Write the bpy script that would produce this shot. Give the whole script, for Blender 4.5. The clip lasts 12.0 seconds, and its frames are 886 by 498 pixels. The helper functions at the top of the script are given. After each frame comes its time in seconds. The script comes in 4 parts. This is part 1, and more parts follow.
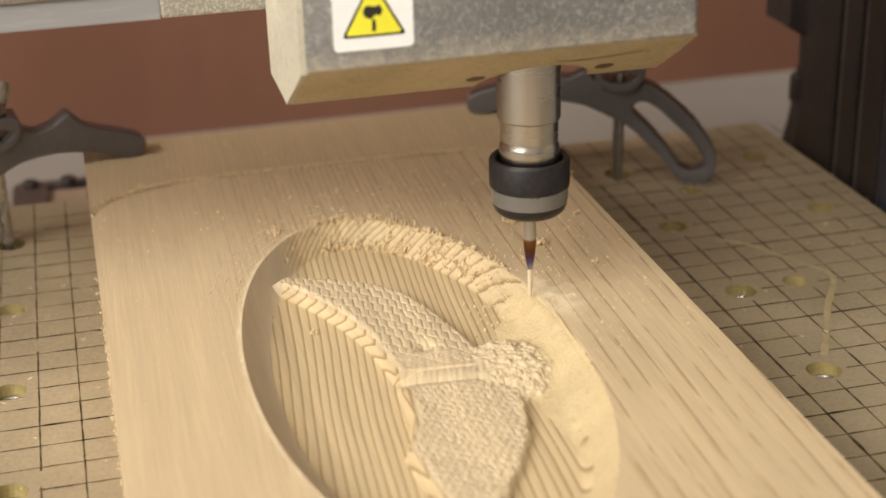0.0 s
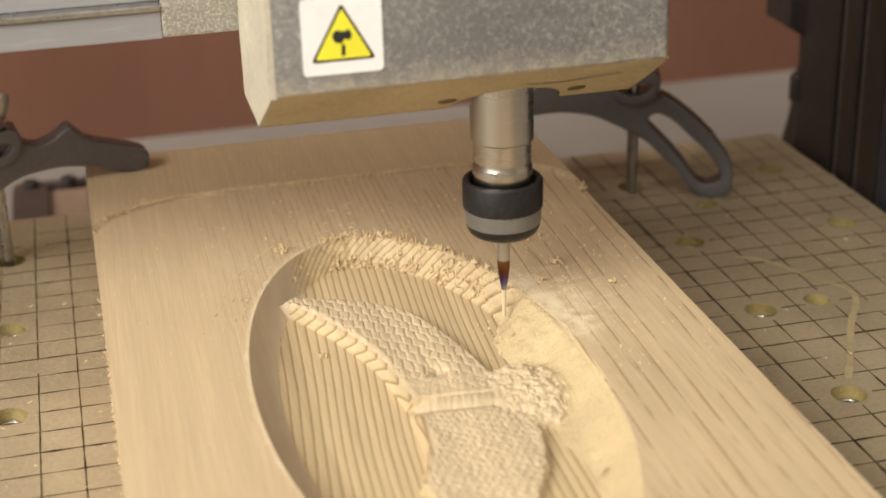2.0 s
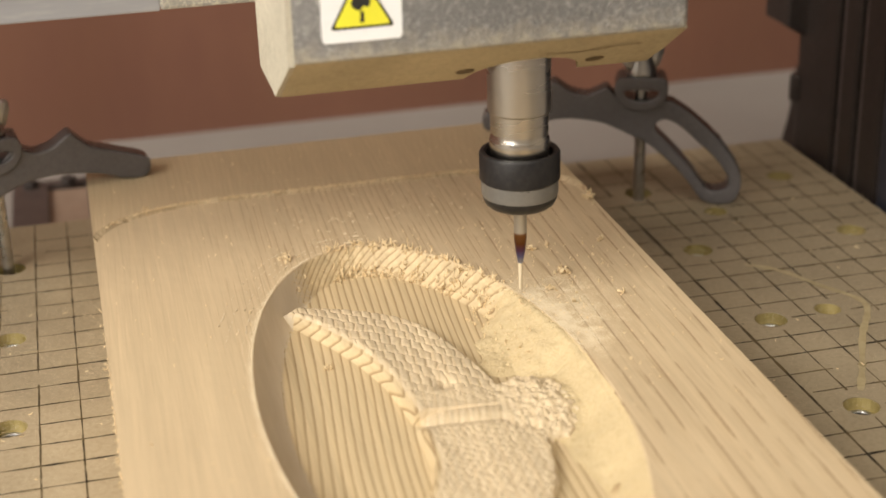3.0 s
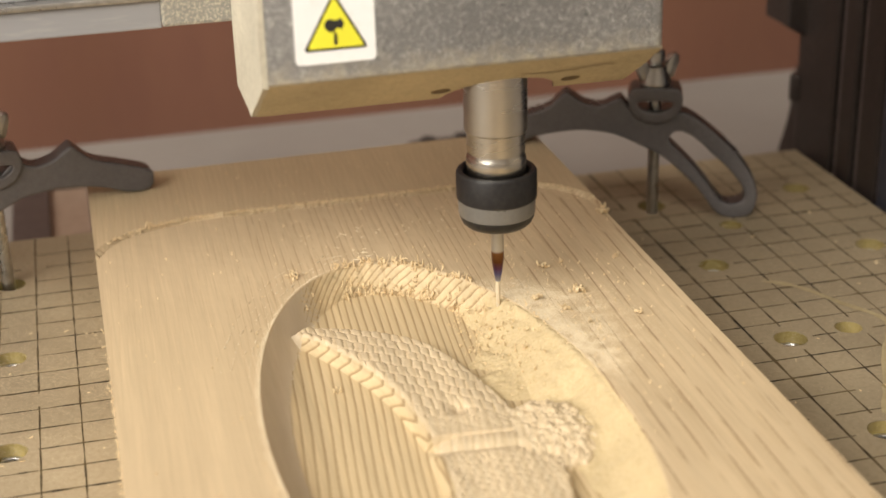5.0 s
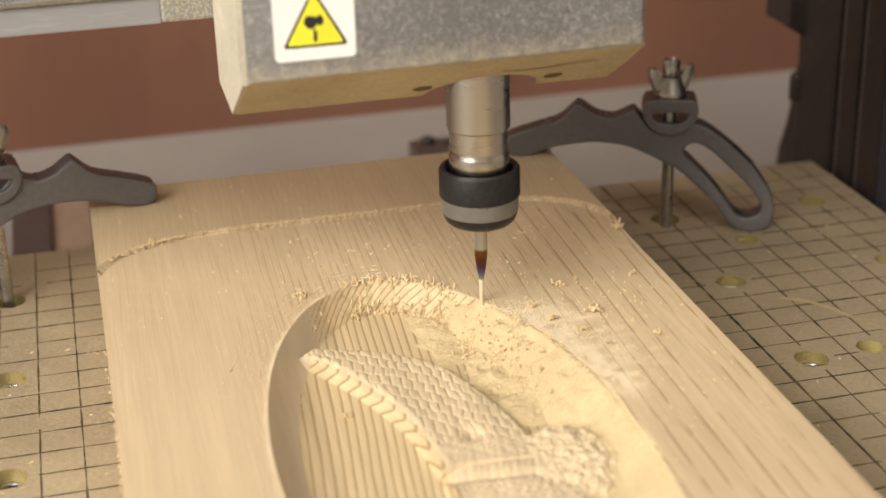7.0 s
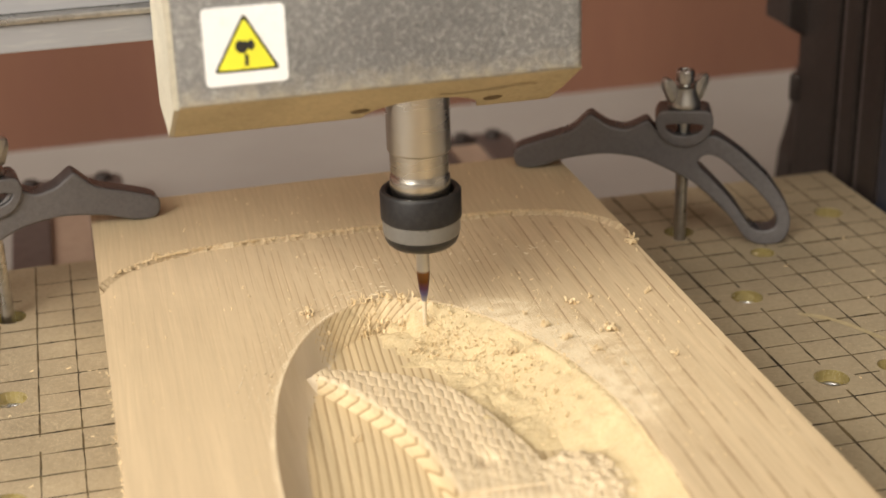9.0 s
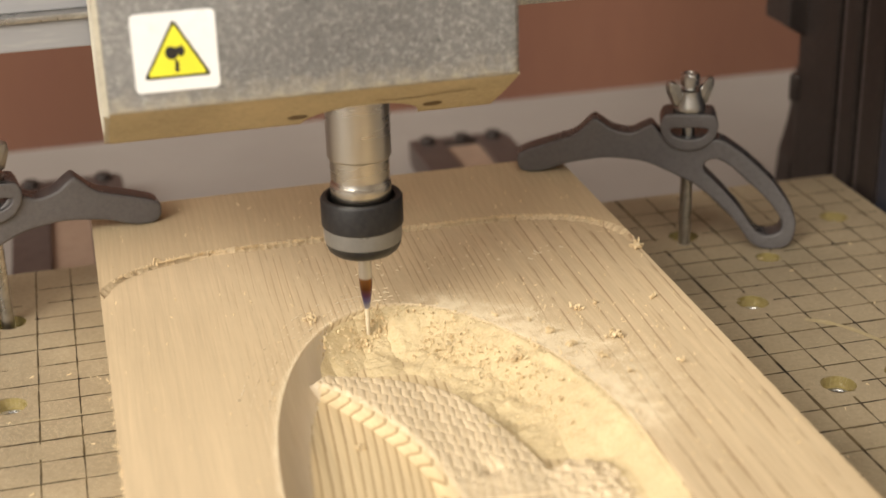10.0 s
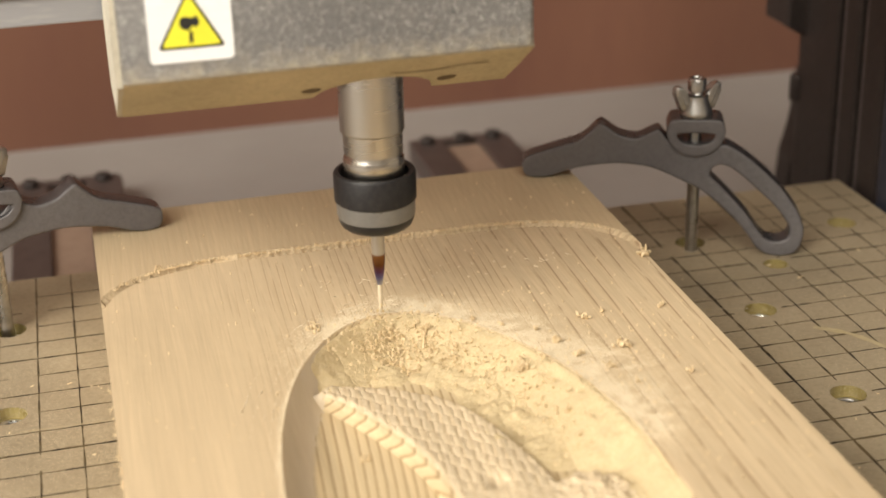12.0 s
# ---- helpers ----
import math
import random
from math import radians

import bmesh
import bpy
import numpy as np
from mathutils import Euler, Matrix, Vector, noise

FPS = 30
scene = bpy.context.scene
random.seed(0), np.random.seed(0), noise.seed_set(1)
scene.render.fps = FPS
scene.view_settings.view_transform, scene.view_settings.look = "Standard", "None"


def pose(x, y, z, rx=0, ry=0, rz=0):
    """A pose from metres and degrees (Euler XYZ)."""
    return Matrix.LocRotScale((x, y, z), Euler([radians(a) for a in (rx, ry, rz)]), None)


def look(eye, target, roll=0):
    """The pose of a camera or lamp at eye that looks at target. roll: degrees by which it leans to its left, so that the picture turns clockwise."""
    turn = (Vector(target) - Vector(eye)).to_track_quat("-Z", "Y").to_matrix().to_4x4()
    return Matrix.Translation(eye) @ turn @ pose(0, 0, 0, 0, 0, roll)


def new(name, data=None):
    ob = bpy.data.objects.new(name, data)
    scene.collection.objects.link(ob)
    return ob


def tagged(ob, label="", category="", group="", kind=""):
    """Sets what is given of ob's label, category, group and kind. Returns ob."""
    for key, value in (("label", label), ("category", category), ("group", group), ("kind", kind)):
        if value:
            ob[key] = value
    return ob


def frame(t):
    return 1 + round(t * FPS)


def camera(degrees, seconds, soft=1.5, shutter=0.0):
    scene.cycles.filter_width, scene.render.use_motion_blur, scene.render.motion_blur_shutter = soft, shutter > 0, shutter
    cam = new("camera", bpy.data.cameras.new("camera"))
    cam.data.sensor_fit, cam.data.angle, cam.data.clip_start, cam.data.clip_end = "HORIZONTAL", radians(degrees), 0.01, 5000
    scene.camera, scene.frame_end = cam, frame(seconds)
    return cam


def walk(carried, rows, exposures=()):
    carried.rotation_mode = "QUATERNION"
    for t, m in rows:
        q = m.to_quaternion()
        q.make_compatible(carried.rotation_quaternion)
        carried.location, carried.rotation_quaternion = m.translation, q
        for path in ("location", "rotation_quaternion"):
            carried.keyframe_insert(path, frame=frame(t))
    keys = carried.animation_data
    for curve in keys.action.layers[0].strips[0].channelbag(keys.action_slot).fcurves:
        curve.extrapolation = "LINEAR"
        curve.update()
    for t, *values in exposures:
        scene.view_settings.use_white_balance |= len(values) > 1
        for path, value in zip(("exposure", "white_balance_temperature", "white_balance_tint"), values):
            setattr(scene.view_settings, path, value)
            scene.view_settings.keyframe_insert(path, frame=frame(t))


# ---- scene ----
MM = 0.001
cam = camera(32.21, 12.0, soft=1.6)
EYE = pose(0.01933, -0.30776, 0.18392, 66.732, 1.568, -14.318)
walk(cam, ((0.0, EYE), (12.0, EYE)), exposures=((0.0, 0.05), (6.0, 0.13), (12.0, 0.22)))
cam.data.dof.use_dof = True
cam.data.dof.focus_distance = 0.385
cam.data.dof.aperture_fstop = 13.0

# ---------------------------------------------------------------- light
world = bpy.data.worlds.new("workshop")
scene.world = world
world.use_nodes = True
world.node_tree.nodes["Background"].inputs[0].default_value = (1.0, 0.9, 0.76, 1)
world.node_tree.nodes["Background"].inputs[1].default_value = 0.25


def unseen_lamp(x, y, z, sx, sy, watts, target):
    data = bpy.data.lights.new("unseen_lamp", "AREA")
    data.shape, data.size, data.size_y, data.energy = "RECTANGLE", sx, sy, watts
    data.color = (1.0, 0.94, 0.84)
    ob = new("unseen_lamp", data)
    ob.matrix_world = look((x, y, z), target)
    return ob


# soft key from the left, out of view, placed by how the shadows fall
unseen_lamp(-1.15, -0.7, 1.0, 1.3, 0.9, 44.5, (0.08, 0.0, 0.0))
# added front fill, standing for no known fixture
unseen_lamp(0.0, -1.25, 1.4, 1.6, 0.9, 20.0, (0.1, -0.1, 0.0))


# ---------------------------------------------------------------- materials
def material(name, rough=0.5, metal=0.0, spec=0.5):
    m = bpy.data.materials.new(name)
    m.use_nodes = True
    n = m.node_tree.nodes
    b = n["Principled BSDF"]
    b.inputs["Roughness"].default_value, b.inputs["Metallic"].default_value = rough, metal
    b.inputs["Specular IOR Level"].default_value = spec
    return m, m.node_tree, b


def node(tree, kind, **sets):
    n = tree.nodes.new(kind)
    for key, value in sets.items():
        n.inputs[key.replace("_", " ")].default_value = value
    return n


def coords(tree, scale=(1, 1, 1)):
    c = tree.nodes.new("ShaderNodeTexCoord")
    mp = tree.nodes.new("ShaderNodeMapping")
    mp.inputs["Scale"].default_value = scale
    tree.links.new(c.outputs["Object"], mp.inputs["Vector"])
    return mp.outputs["Vector"]


def noise_tex(tree, vec, scale, detail=4.0, rough=0.6):
    n = node(tree, "ShaderNodeTexNoise", Scale=scale, Detail=detail, Roughness=rough)
    tree.links.new(vec, n.inputs["Vector"])
    return n.outputs["Fac"]


def ramp(tree, fac, stops):
    r = tree.nodes.new("ShaderNodeValToRGB")
    while len(r.color_ramp.elements) < len(stops):
        r.color_ramp.elements.new(0.5)
    for e, (at, col) in zip(r.color_ramp.elements, stops):
        e.position, e.color = at, (*col, 1) if len(col) == 3 else (col[0], col[0], col[0], 1)
    tree.links.new(fac, r.inputs["Fac"])
    return r.outputs["Color"]


def mix(tree, fac, a, b, kind="MIX"):
    m = tree.nodes.new("ShaderNodeMix")
    m.data_type, m.blend_type = "RGBA", kind
    for sock, v in ((m.inputs[0], fac), (m.inputs[6], a), (m.inputs[7], b)):
        if isinstance(v, (int, float)):
            sock.default_value = v
        elif isinstance(v, tuple):
            sock.default_value = (*v, 1)
        else:
            tree.links.new(v, sock)
    return m.outputs[2]


def math_node(tree, op, a, b=0.0):
    m = tree.nodes.new("ShaderNodeMath")
    m.operation = op
    for sock, v in ((m.inputs[0], a), (m.inputs[1], b)):
        if isinstance(v, (int, float)):
            sock.default_value = v
        else:
            tree.links.new(v, sock)
    return m.outputs[0]


def bump(tree, bsdf, height, strength=0.3, distance=0.0003):
    b = node(tree, "ShaderNodeBump", Strength=strength, Distance=distance)
    tree.links.new(height, b.inputs["Height"])
    tree.links.new(b.outputs["Normal"], bsdf.inputs["Normal"])


def speckled(name, base, other, rough=0.5, metal=0.0, scale=900.0, lo=0.4, hi=0.7, big=40.0, spread=0.25, bumps=0.25, spec=0.5, stretch=(1, 1, 1)):
    """Base colour with fine specks of another, and broad uneven wear."""
    m, t, b = material(name, rough, metal, spec)
    v = coords(t, stretch)
    fine = noise_tex(t, v, scale, 3.0, 0.7)
    broad = noise_tex(t, v, big, 4.0)
    specks = ramp(t, fine, ((lo, (0,)), (hi, (1,))))
    col = mix(t, specks, base, other)
    shade = ramp(t, broad, ((0.25, (1 - spread,)), (0.75, (1 + spread * 0.4,))))
    col = mix(t, 1.0, col, shade, "MULTIPLY")
    t.links.new(col, b.inputs["Base Color"])
    r = ramp(t, broad, ((0.3, (max(rough - 0.1, 0.05),)), (0.7, (min(rough + 0.12, 1),))))
    t.links.new(r, b.inputs["Roughness"])
    if bumps:
        bump(t, b, fine, bumps)
    return m


def timber(name, pale, mid, dark, pitch, lean=-0.36, rough=0.62, drift=0.004, streaks=1.0, pores=0.0, grain=0.25, stops=(0.0, 0.55, 0.84, 0.93, 0.97), widen=None, tilt=-0.08):
    """Wood with year rings that run along y and lean in z, so that cuts open them; pale early wood, a dark late line."""
    m, t, b = material(name, rough, 0.0, 0.3)
    v = coords(t)
    sep = t.nodes.new("ShaderNodeSeparateXYZ")
    t.links.new(v, sep.inputs[0])
    x, y, z = sep.outputs
    far = noise_tex(t, coords(t, (14, 4, 14)), 1.0, 2.0, 0.5)
    wob = noise_tex(t, coords(t, (160, 24, 160)), 1.0, 3.0, 0.5)
    u = math_node(t, "ADD", x, math_node(t, "MULTIPLY", z, lean))
    u = math_node(t, "ADD", u, math_node(t, "MULTIPLY", y, tilt))
    u = math_node(t, "ADD", u, math_node(t, "MULTIPLY", far, drift * 6))
    u = math_node(t, "ADD", u, math_node(t, "MULTIPLY", wob, drift * 0.25))
    if widen:
        # rings open out towards one side of the board and are barely seen on the other
        past = math_node(t, "MAXIMUM", math_node(t, "SUBTRACT", u, widen), 0.0)
        u = math_node(t, "SUBTRACT", u, math_node(t, "MULTIPLY", past, 0.56))
    f = math_node(t, "FRACT", math_node(t, "DIVIDE", u, pitch))
    ring = ramp(t, f, tuple(zip(stops, (pale, mid, dark, dark, pale))))
    if widen:
        patchy = noise_tex(t, coords(t, (420, 48, 420)), 1.0, 3.0, 0.65)
        side = ramp(t, math_node(t, "DIVIDE", x, 0.16), ((0.26, (0.15,)), (0.42, (0.9,)), (0.75, (1,))))
        keep = math_node(t, "MULTIPLY", side, ramp(t, patchy, ((0.43, (0.08,)), (0.52, (1,)))))
        ring = mix(t, keep, pale, ring)
    fibre = noise_tex(t, coords(t, (1500, 30, 1500)), 1.0, 4.0, 0.7)
    streak = noise_tex(t, coords(t, (260, 9, 260)), 1.0, 3.0, 0.6)
    col = mix(t, 1.0, ring, ramp(t, fibre, ((0.25, (0.86,)), (0.75, (1.06,)))), "MULTIPLY")
    col = mix(t, 1.0, col, ramp(t, streak, ((0.3, (1 - 0.16 * streaks,)), (0.7, (1 + 0.08 * streaks,)))), "MULTIPLY")
    blot = noise_tex(t, coords(t, (22, 12, 22)), 1.0, 3.0)
    col = mix(t, 1.0, col, ramp(t, blot, ((0.3, (0.94,)), (0.7, (1.05,)))), "MULTIPLY")
    if pores:
        dash = noise_tex(t, coords(t, (1300, 50, 1300)), 1.0, 2.0, 0.5)
        gate = side if widen else 1.0
        late = ramp(t, f, ((0.55, (0.25,)), (0.85, (1,)), (0.97, (0.25,))))
        hit = math_node(t, "MULTIPLY", ramp(t, dash, ((0.56, (0,)), (0.66, (1,)))), late)
        col = mix(t, math_node(t, "MULTIPLY", math_node(t, "MULTIPLY", hit, pores * 2), gate), col, (0.26, 0.165, 0.08))
    t.links.new(col, b.inputs["Base Color"])
    bump(t, b, math_node(t, "ADD", fibre, f), grain, 0.00012)
    return m


WOOD = timber("cut_wood", (0.61, 0.488, 0.305), (0.575, 0.448, 0.268), (0.33, 0.225, 0.115), 0.0021, lean=-1.1, stops=(0.0, 0.62, 0.87, 0.92, 0.96))
WOOD_TOP = timber("planed_wood", (0.575, 0.45, 0.29), (0.54, 0.415, 0.26), (0.31, 0.21, 0.12), 0.00185, streaks=0.45, pores=0.2, grain=0.12, drift=0.0011, stops=(0.0, 0.83, 0.92, 0.945, 0.97), tilt=-0.03, widen=0.115)
WOOD_STRIP = timber("sawn_wood", (0.54, 0.42, 0.265), (0.525, 0.405, 0.255), (0.515, 0.395, 0.245), 0.0019, streaks=0.35, grain=0.06)
WOOD_FUZZ = timber("fuzzy_cut_wood", (0.64, 0.525, 0.36), (0.615, 0.495, 0.33), (0.56, 0.44, 0.285), 0.0025)


def sawdust_powder():
    """Pale yellow powder with scattered darker flecks, which also paint in the shade of small pits."""
    m = speckled("sawdust", (0.61, 0.492, 0.3), (0.555, 0.432, 0.245), 0.95, 0, 1100, 0.42, 0.7, 90, 0.12, 1.0, 0.1)
    t = m.node_tree
    b = t.nodes["Principled BSDF"]
    was = b.inputs["Base Color"].links[0].from_socket
    flecks = noise_tex(t, coords(t, (620, 480, 620)), 1.0, 3.0, 0.65)
    drift = ramp(t, noise_tex(t, coords(t), 110, 3.0), ((0.4, (0.1,)), (0.65, (0.85,))))
    hit = math_node(t, "MULTIPLY", ramp(t, flecks, ((0.62, (0,)), (0.7, (1,)))), drift)
    t.links.new(mix(t, math_node(t, "MULTIPLY", hit, 0.6), was, (0.42, 0.3, 0.145)), b.inputs["Base Color"])
    return m


DUST = sawdust_powder()
DUST_PALE = speckled("fine_dust", (0.68, 0.585, 0.425), (0.63, 0.53, 0.37), 0.95, 0, 900, 0.4, 0.7, 60, 0.12, 0.5, 0.1)
CRUMB = speckled("brown_crumb", (0.6, 0.47, 0.27), (0.54, 0.4, 0.21), 0.8, 0, 500, 0.4, 0.7, 100, 0.15, 0.2, 0.25)
SHAVING = speckled("shaving", (0.74, 0.595, 0.375), (0.64, 0.48, 0.27), 0.7, 0, 500, 0.4, 0.7, 100, 0.15, 0.2, 0.25)
DUST_TABLE = speckled("settled_dust", (0.52, 0.44, 0.31), (0.46, 0.38, 0.255), 0.95, 0, 900, 0.4, 0.7, 60, 0.12, 0.3, 0.1)
MDF = speckled("table_board", (0.37, 0.3, 0.2), (0.3, 0.236, 0.147), 0.6, 0, 700, 0.45, 0.75, 11, 0.42, 0.15, 0.35)
LINE = speckled("scribed_line", (0.022, 0.016, 0.01), (0.12, 0.088, 0.045), 0.8, 0, 160, 0.4, 0.58, 14, 0.3, 0.0, 0.2)
SMEAR = speckled("glue_smear", (0.4, 0.325, 0.19), (0.31, 0.245, 0.13), 0.35, 0, 300, 0.4, 0.7, 60, 0.2, 0.2, 0.5)
SCRATCH = speckled("pale_scratch", (0.42, 0.35, 0.24), (0.34, 0.27, 0.16), 0.7, 0, 300, 0.4, 0.7, 60, 0.2, 0.2, 0.3)
GLUE = speckled("dried_glue", (0.34, 0.27, 0.11), (0.26, 0.2, 0.075), 0.3, 0, 300, 0.4, 0.7, 60, 0.2, 0.2, 0.5)
WALL_CUT = speckled("smooth_cut_wood", (0.62, 0.525, 0.39), (0.57, 0.47, 0.335), 0.8, 0, 1.0, 0.3, 0.7, 0.3, 0.12, 0.1, 0.2, (500, 60, 60))
HOLE_DARK = speckled("hole_shade_and_scratch", (0.12, 0.075, 0.03), (0.07, 0.045, 0.02), 0.7, 0, 300)
PANEL = speckled("red_plywood", (0.222, 0.104, 0.067), (0.148, 0.065, 0.044), 0.45, 0, 1.0, 0.3, 0.7, 0.5, 0.45, 0.03, 0.4, (26, 26, 8))
BASE = speckled("grey_paint", (0.31, 0.285, 0.265), (0.29, 0.265, 0.245), 0.5, 0, 60, 0.3, 0.8, 9, 0.16, 0.0, 0.4)


def dusty_paint():
    """Coarse grey paint with glints put in as pale specks, uneven wear, and wood dust caught along the lower edge."""
    m, t, b = material("dusty_grey_paint", 0.36, 0.0, 0.6)
    v = coords(t)
    fine, grit, broad = noise_tex(t, v, 2300, 2.0, 0.7), noise_tex(t, v, 950, 3.0, 0.75), noise_tex(t, v, 16, 4.0)
    col = mix(t, ramp(t, grit, ((0.5, (0,)), (0.72, (1,)))), (0.2, 0.196, 0.194), (0.44, 0.43, 0.41))
    # glints painted into the colour
    col = mix(t, ramp(t, fine, ((0.62, (0,)), (0.7, (0.7,)))), col, (0.62, 0.6, 0.57))
    col = mix(t, ramp(t, noise_tex(t, v, 330, 2.0), ((0.24, (0.8,)), (0.3, (0,)))), col, (0.07, 0.068, 0.066))
    col = mix(t, 1.0, col, ramp(t, broad, ((0.3, (0.72,)), (0.7, (1.12,)))), "MULTIPLY")
    sep = t.nodes.new("ShaderNodeSeparateXYZ")
    t.links.new(v, sep.inputs[0])
    rise = math_node(t, "DIVIDE", math_node(t, "SUBTRACT", sep.outputs[2], 0.069), 0.009)
    rise = math_node(t, "ADD", rise, math_node(t, "MULTIPLY", math_node(t, "SUBTRACT", noise_tex(t, v, 260, 5.0, 0.7), 0.5), 1.6))
    col = mix(t, ramp(t, rise, ((0.0, (0.7,)), (0.2, (0.35,)), (0.6, (0,)))), col, (0.44, 0.39, 0.3))
    t.links.new(col, b.inputs["Base Color"])
    t.links.new(ramp(t, grit, ((0.4, (0.5,)), (0.7, (0.28,)))), b.inputs["Roughness"])
    bump(t, b, math_node(t, "ADD", grit, fine), 1.0, 0.0004)
    return m


PAINT = dusty_paint()
DUSTY = speckled("dust_coated_metal", (0.52, 0.44, 0.29), (0.42, 0.355, 0.24), 0.9, 0, 800, 0.4, 0.7, 30, 0.3, 0.4, 0.15)
CREAM = speckled("dust_coated_side", (0.56, 0.52, 0.42), (0.42, 0.385, 0.31), 0.9, 0, 700, 0.4, 0.75, 50, 0.2, 0.6, 0.15)
STEEL = speckled("turned_steel", (0.53, 0.5, 0.45), (0.5, 0.47, 0.42), 0.26, 1.0, 1.0, 0.3, 0.7, 0.3, 0.04, 0.0, 0.5, (40, 40, 240))
BRIGHT = speckled("bright_steel", (0.5, 0.49, 0.47), (0.36, 0.35, 0.33), 0.3, 1.0, 400, 0.4, 0.7, 80, 0.1, 0.02)
NUT_BLACK = speckled("black_oxide", (0.012, 0.011, 0.012), (0.024, 0.022, 0.021), 0.42, 0.0, 700, 0.4, 0.7, 60, 0.2, 0.1, 0.35)
NUT_GREY = speckled("spun_grey", (0.2, 0.195, 0.185), (0.165, 0.16, 0.15), 0.35, 0.3, 200, 0.4, 0.7, 40, 0.1, 0.0)
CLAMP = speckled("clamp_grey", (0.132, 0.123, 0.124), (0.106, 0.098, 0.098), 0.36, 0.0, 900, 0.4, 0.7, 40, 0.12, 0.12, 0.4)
ALU = speckled("dusty_aluminium", (0.3, 0.3, 0.315), (0.38, 0.375, 0.375), 0.4, 0.15, 1.0, 0.5, 0.8, 0.2, 0.1, 0.1, 0.5, (60, 500, 500))
ALU_DUST = speckled("powdered_aluminium", (0.27, 0.26, 0.235), (0.5, 0.455, 0.36), 0.7, 0.1, 1500, 0.48, 0.62, 40, 0.15, 0.5, 0.3)
# clamp rim faces: the shade of a sunken channel put into their colour
CLAMP_EDGE_SHADE = speckled("clamp_shaded_edge", (0.045, 0.042, 0.044), (0.075, 0.07, 0.072), 0.27, 0.0, 600, 0.4, 0.75, 40, 0.2, 0.12, 0.5)
COLUMN = speckled("dark_profile", (0.026, 0.019, 0.017), (0.036, 0.027, 0.024), 0.5, 0.0, 300, 0.4, 0.7, 20, 0.3, 0.05, 0.4)
COLUMN_EDGE = speckled("profile_edge", (0.13, 0.11, 0.105), (0.075, 0.062, 0.06), 0.4, 0.2, 300, 0.4, 0.7, 30, 0.3, 0.03)
COLUMN_BLUE = speckled("blue_grey_profile", (0.034, 0.037, 0.052), (0.026, 0.028, 0.04), 0.45, 0.0, 300, 0.4, 0.7, 20, 0.3, 0.05, 0.4)
RAIL = speckled("rail_dark", (0.1, 0.075, 0.068), (0.075, 0.055, 0.05), 0.45, 0.2, 200, 0.4, 0.7, 30, 0.2, 0.05)
RAIL_TAN = speckled("rail_tan", (0.33, 0.235, 0.175), (0.28, 0.195, 0.145), 0.5, 0.0, 200, 0.4, 0.7, 30, 0.2, 0.05)
WHITE = speckled("label_white", (0.84, 0.85, 0.86), (0.79, 0.79, 0.78), 0.45, 0, 300, 0.5, 0.8, 40, 0.08, 0.02)
YELLOW = speckled("label_yellow", (0.83, 0.79, 0.05), (0.78, 0.73, 0.05), 0.45, 0, 300, 0.5, 0.8, 60, 0.08, 0.0)
BLACK = speckled("label_black", (0.02, 0.02, 0.018), (0.035, 0.033, 0.03), 0.5, 0, 300, 0.5, 0.8, 60, 0.08, 0.0)
WALL = speckled("workshop_wall", (0.5, 0.45, 0.38), (0.46, 0.41, 0.34), 0.9, 0, 30, 0.4, 0.7, 3, 0.1, 0.1)


def heated_steel():
    """Bit neck with temper colours: straw, brown, purple, blue towards the tip."""
    m, t, b = material("tempered_steel", 0.3, 0.9)
    sep = t.nodes.new("ShaderNodeSeparateXYZ")
    t.links.new(coords(t), sep.inputs[0])
    f = math_node(t, "DIVIDE", sep.outputs[2], 0.02)
    col = ramp(t, f, ((0.38, (0.34, 0.36, 0.44)), (0.47, (0.12, 0.12, 0.28)), (0.55, (0.1, 0.045, 0.1)), (0.64, (0.12, 0.05, 0.02)), (0.76, (0.2, 0.095, 0.035)), (0.79, (0.46, 0.45, 0.43))))
    t.links.new(col, b.inputs["Base Color"])
    return m


TEMPER = heated_steel()


# ---------------------------------------------------------------- mesh helpers (millimetres in, metres out)
def part(name, bm, mat, parent=None, label="", smooth=None, rim=None):
    me = bpy.data.meshes.new(name)
    bmesh.ops.recalc_face_normals(bm, faces=bm.faces)
    bm.transform(Matrix.Scale(MM, 4))
    bm.to_mesh(me)
    bm.free()
    me.materials.append(mat)
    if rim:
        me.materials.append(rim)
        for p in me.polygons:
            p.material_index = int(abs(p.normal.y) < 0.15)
    if smooth is not None:
        me.shade_smooth()
        me.set_sharp_from_angle(angle=radians(smooth))
    ob = new(name, me)
    if parent:
        ob.parent = parent
    if label:
        ob["label"] = label
    return ob


def thing(name, label, category, group="", x=0, y=0, z=0, turn=0):
    ob = new(name)
    ob.empty_display_size = 0.02
    ob.matrix_basis = pose(x * MM, y * MM, z * MM, 0, 0, turn)
    return tagged(ob, label, category, group)


def box(x0, x1, y0, y1, z0, z1, bevel=0.0, seg=2):
    bm = bmesh.new()
    bmesh.ops.create_cube(bm, size=1)
    for v in bm.verts:
        v.co = Vector((x0 + (v.co.x + 0.5) * (x1 - x0), y0 + (v.co.y + 0.5) * (y1 - y0), z0 + (v.co.z + 0.5) * (z1 - z0)))
    if bevel:
        bmesh.ops.bevel(bm, geom=bm.edges[:], offset=bevel, segments=seg, affect="EDGES", profile=0.6)
    return bm


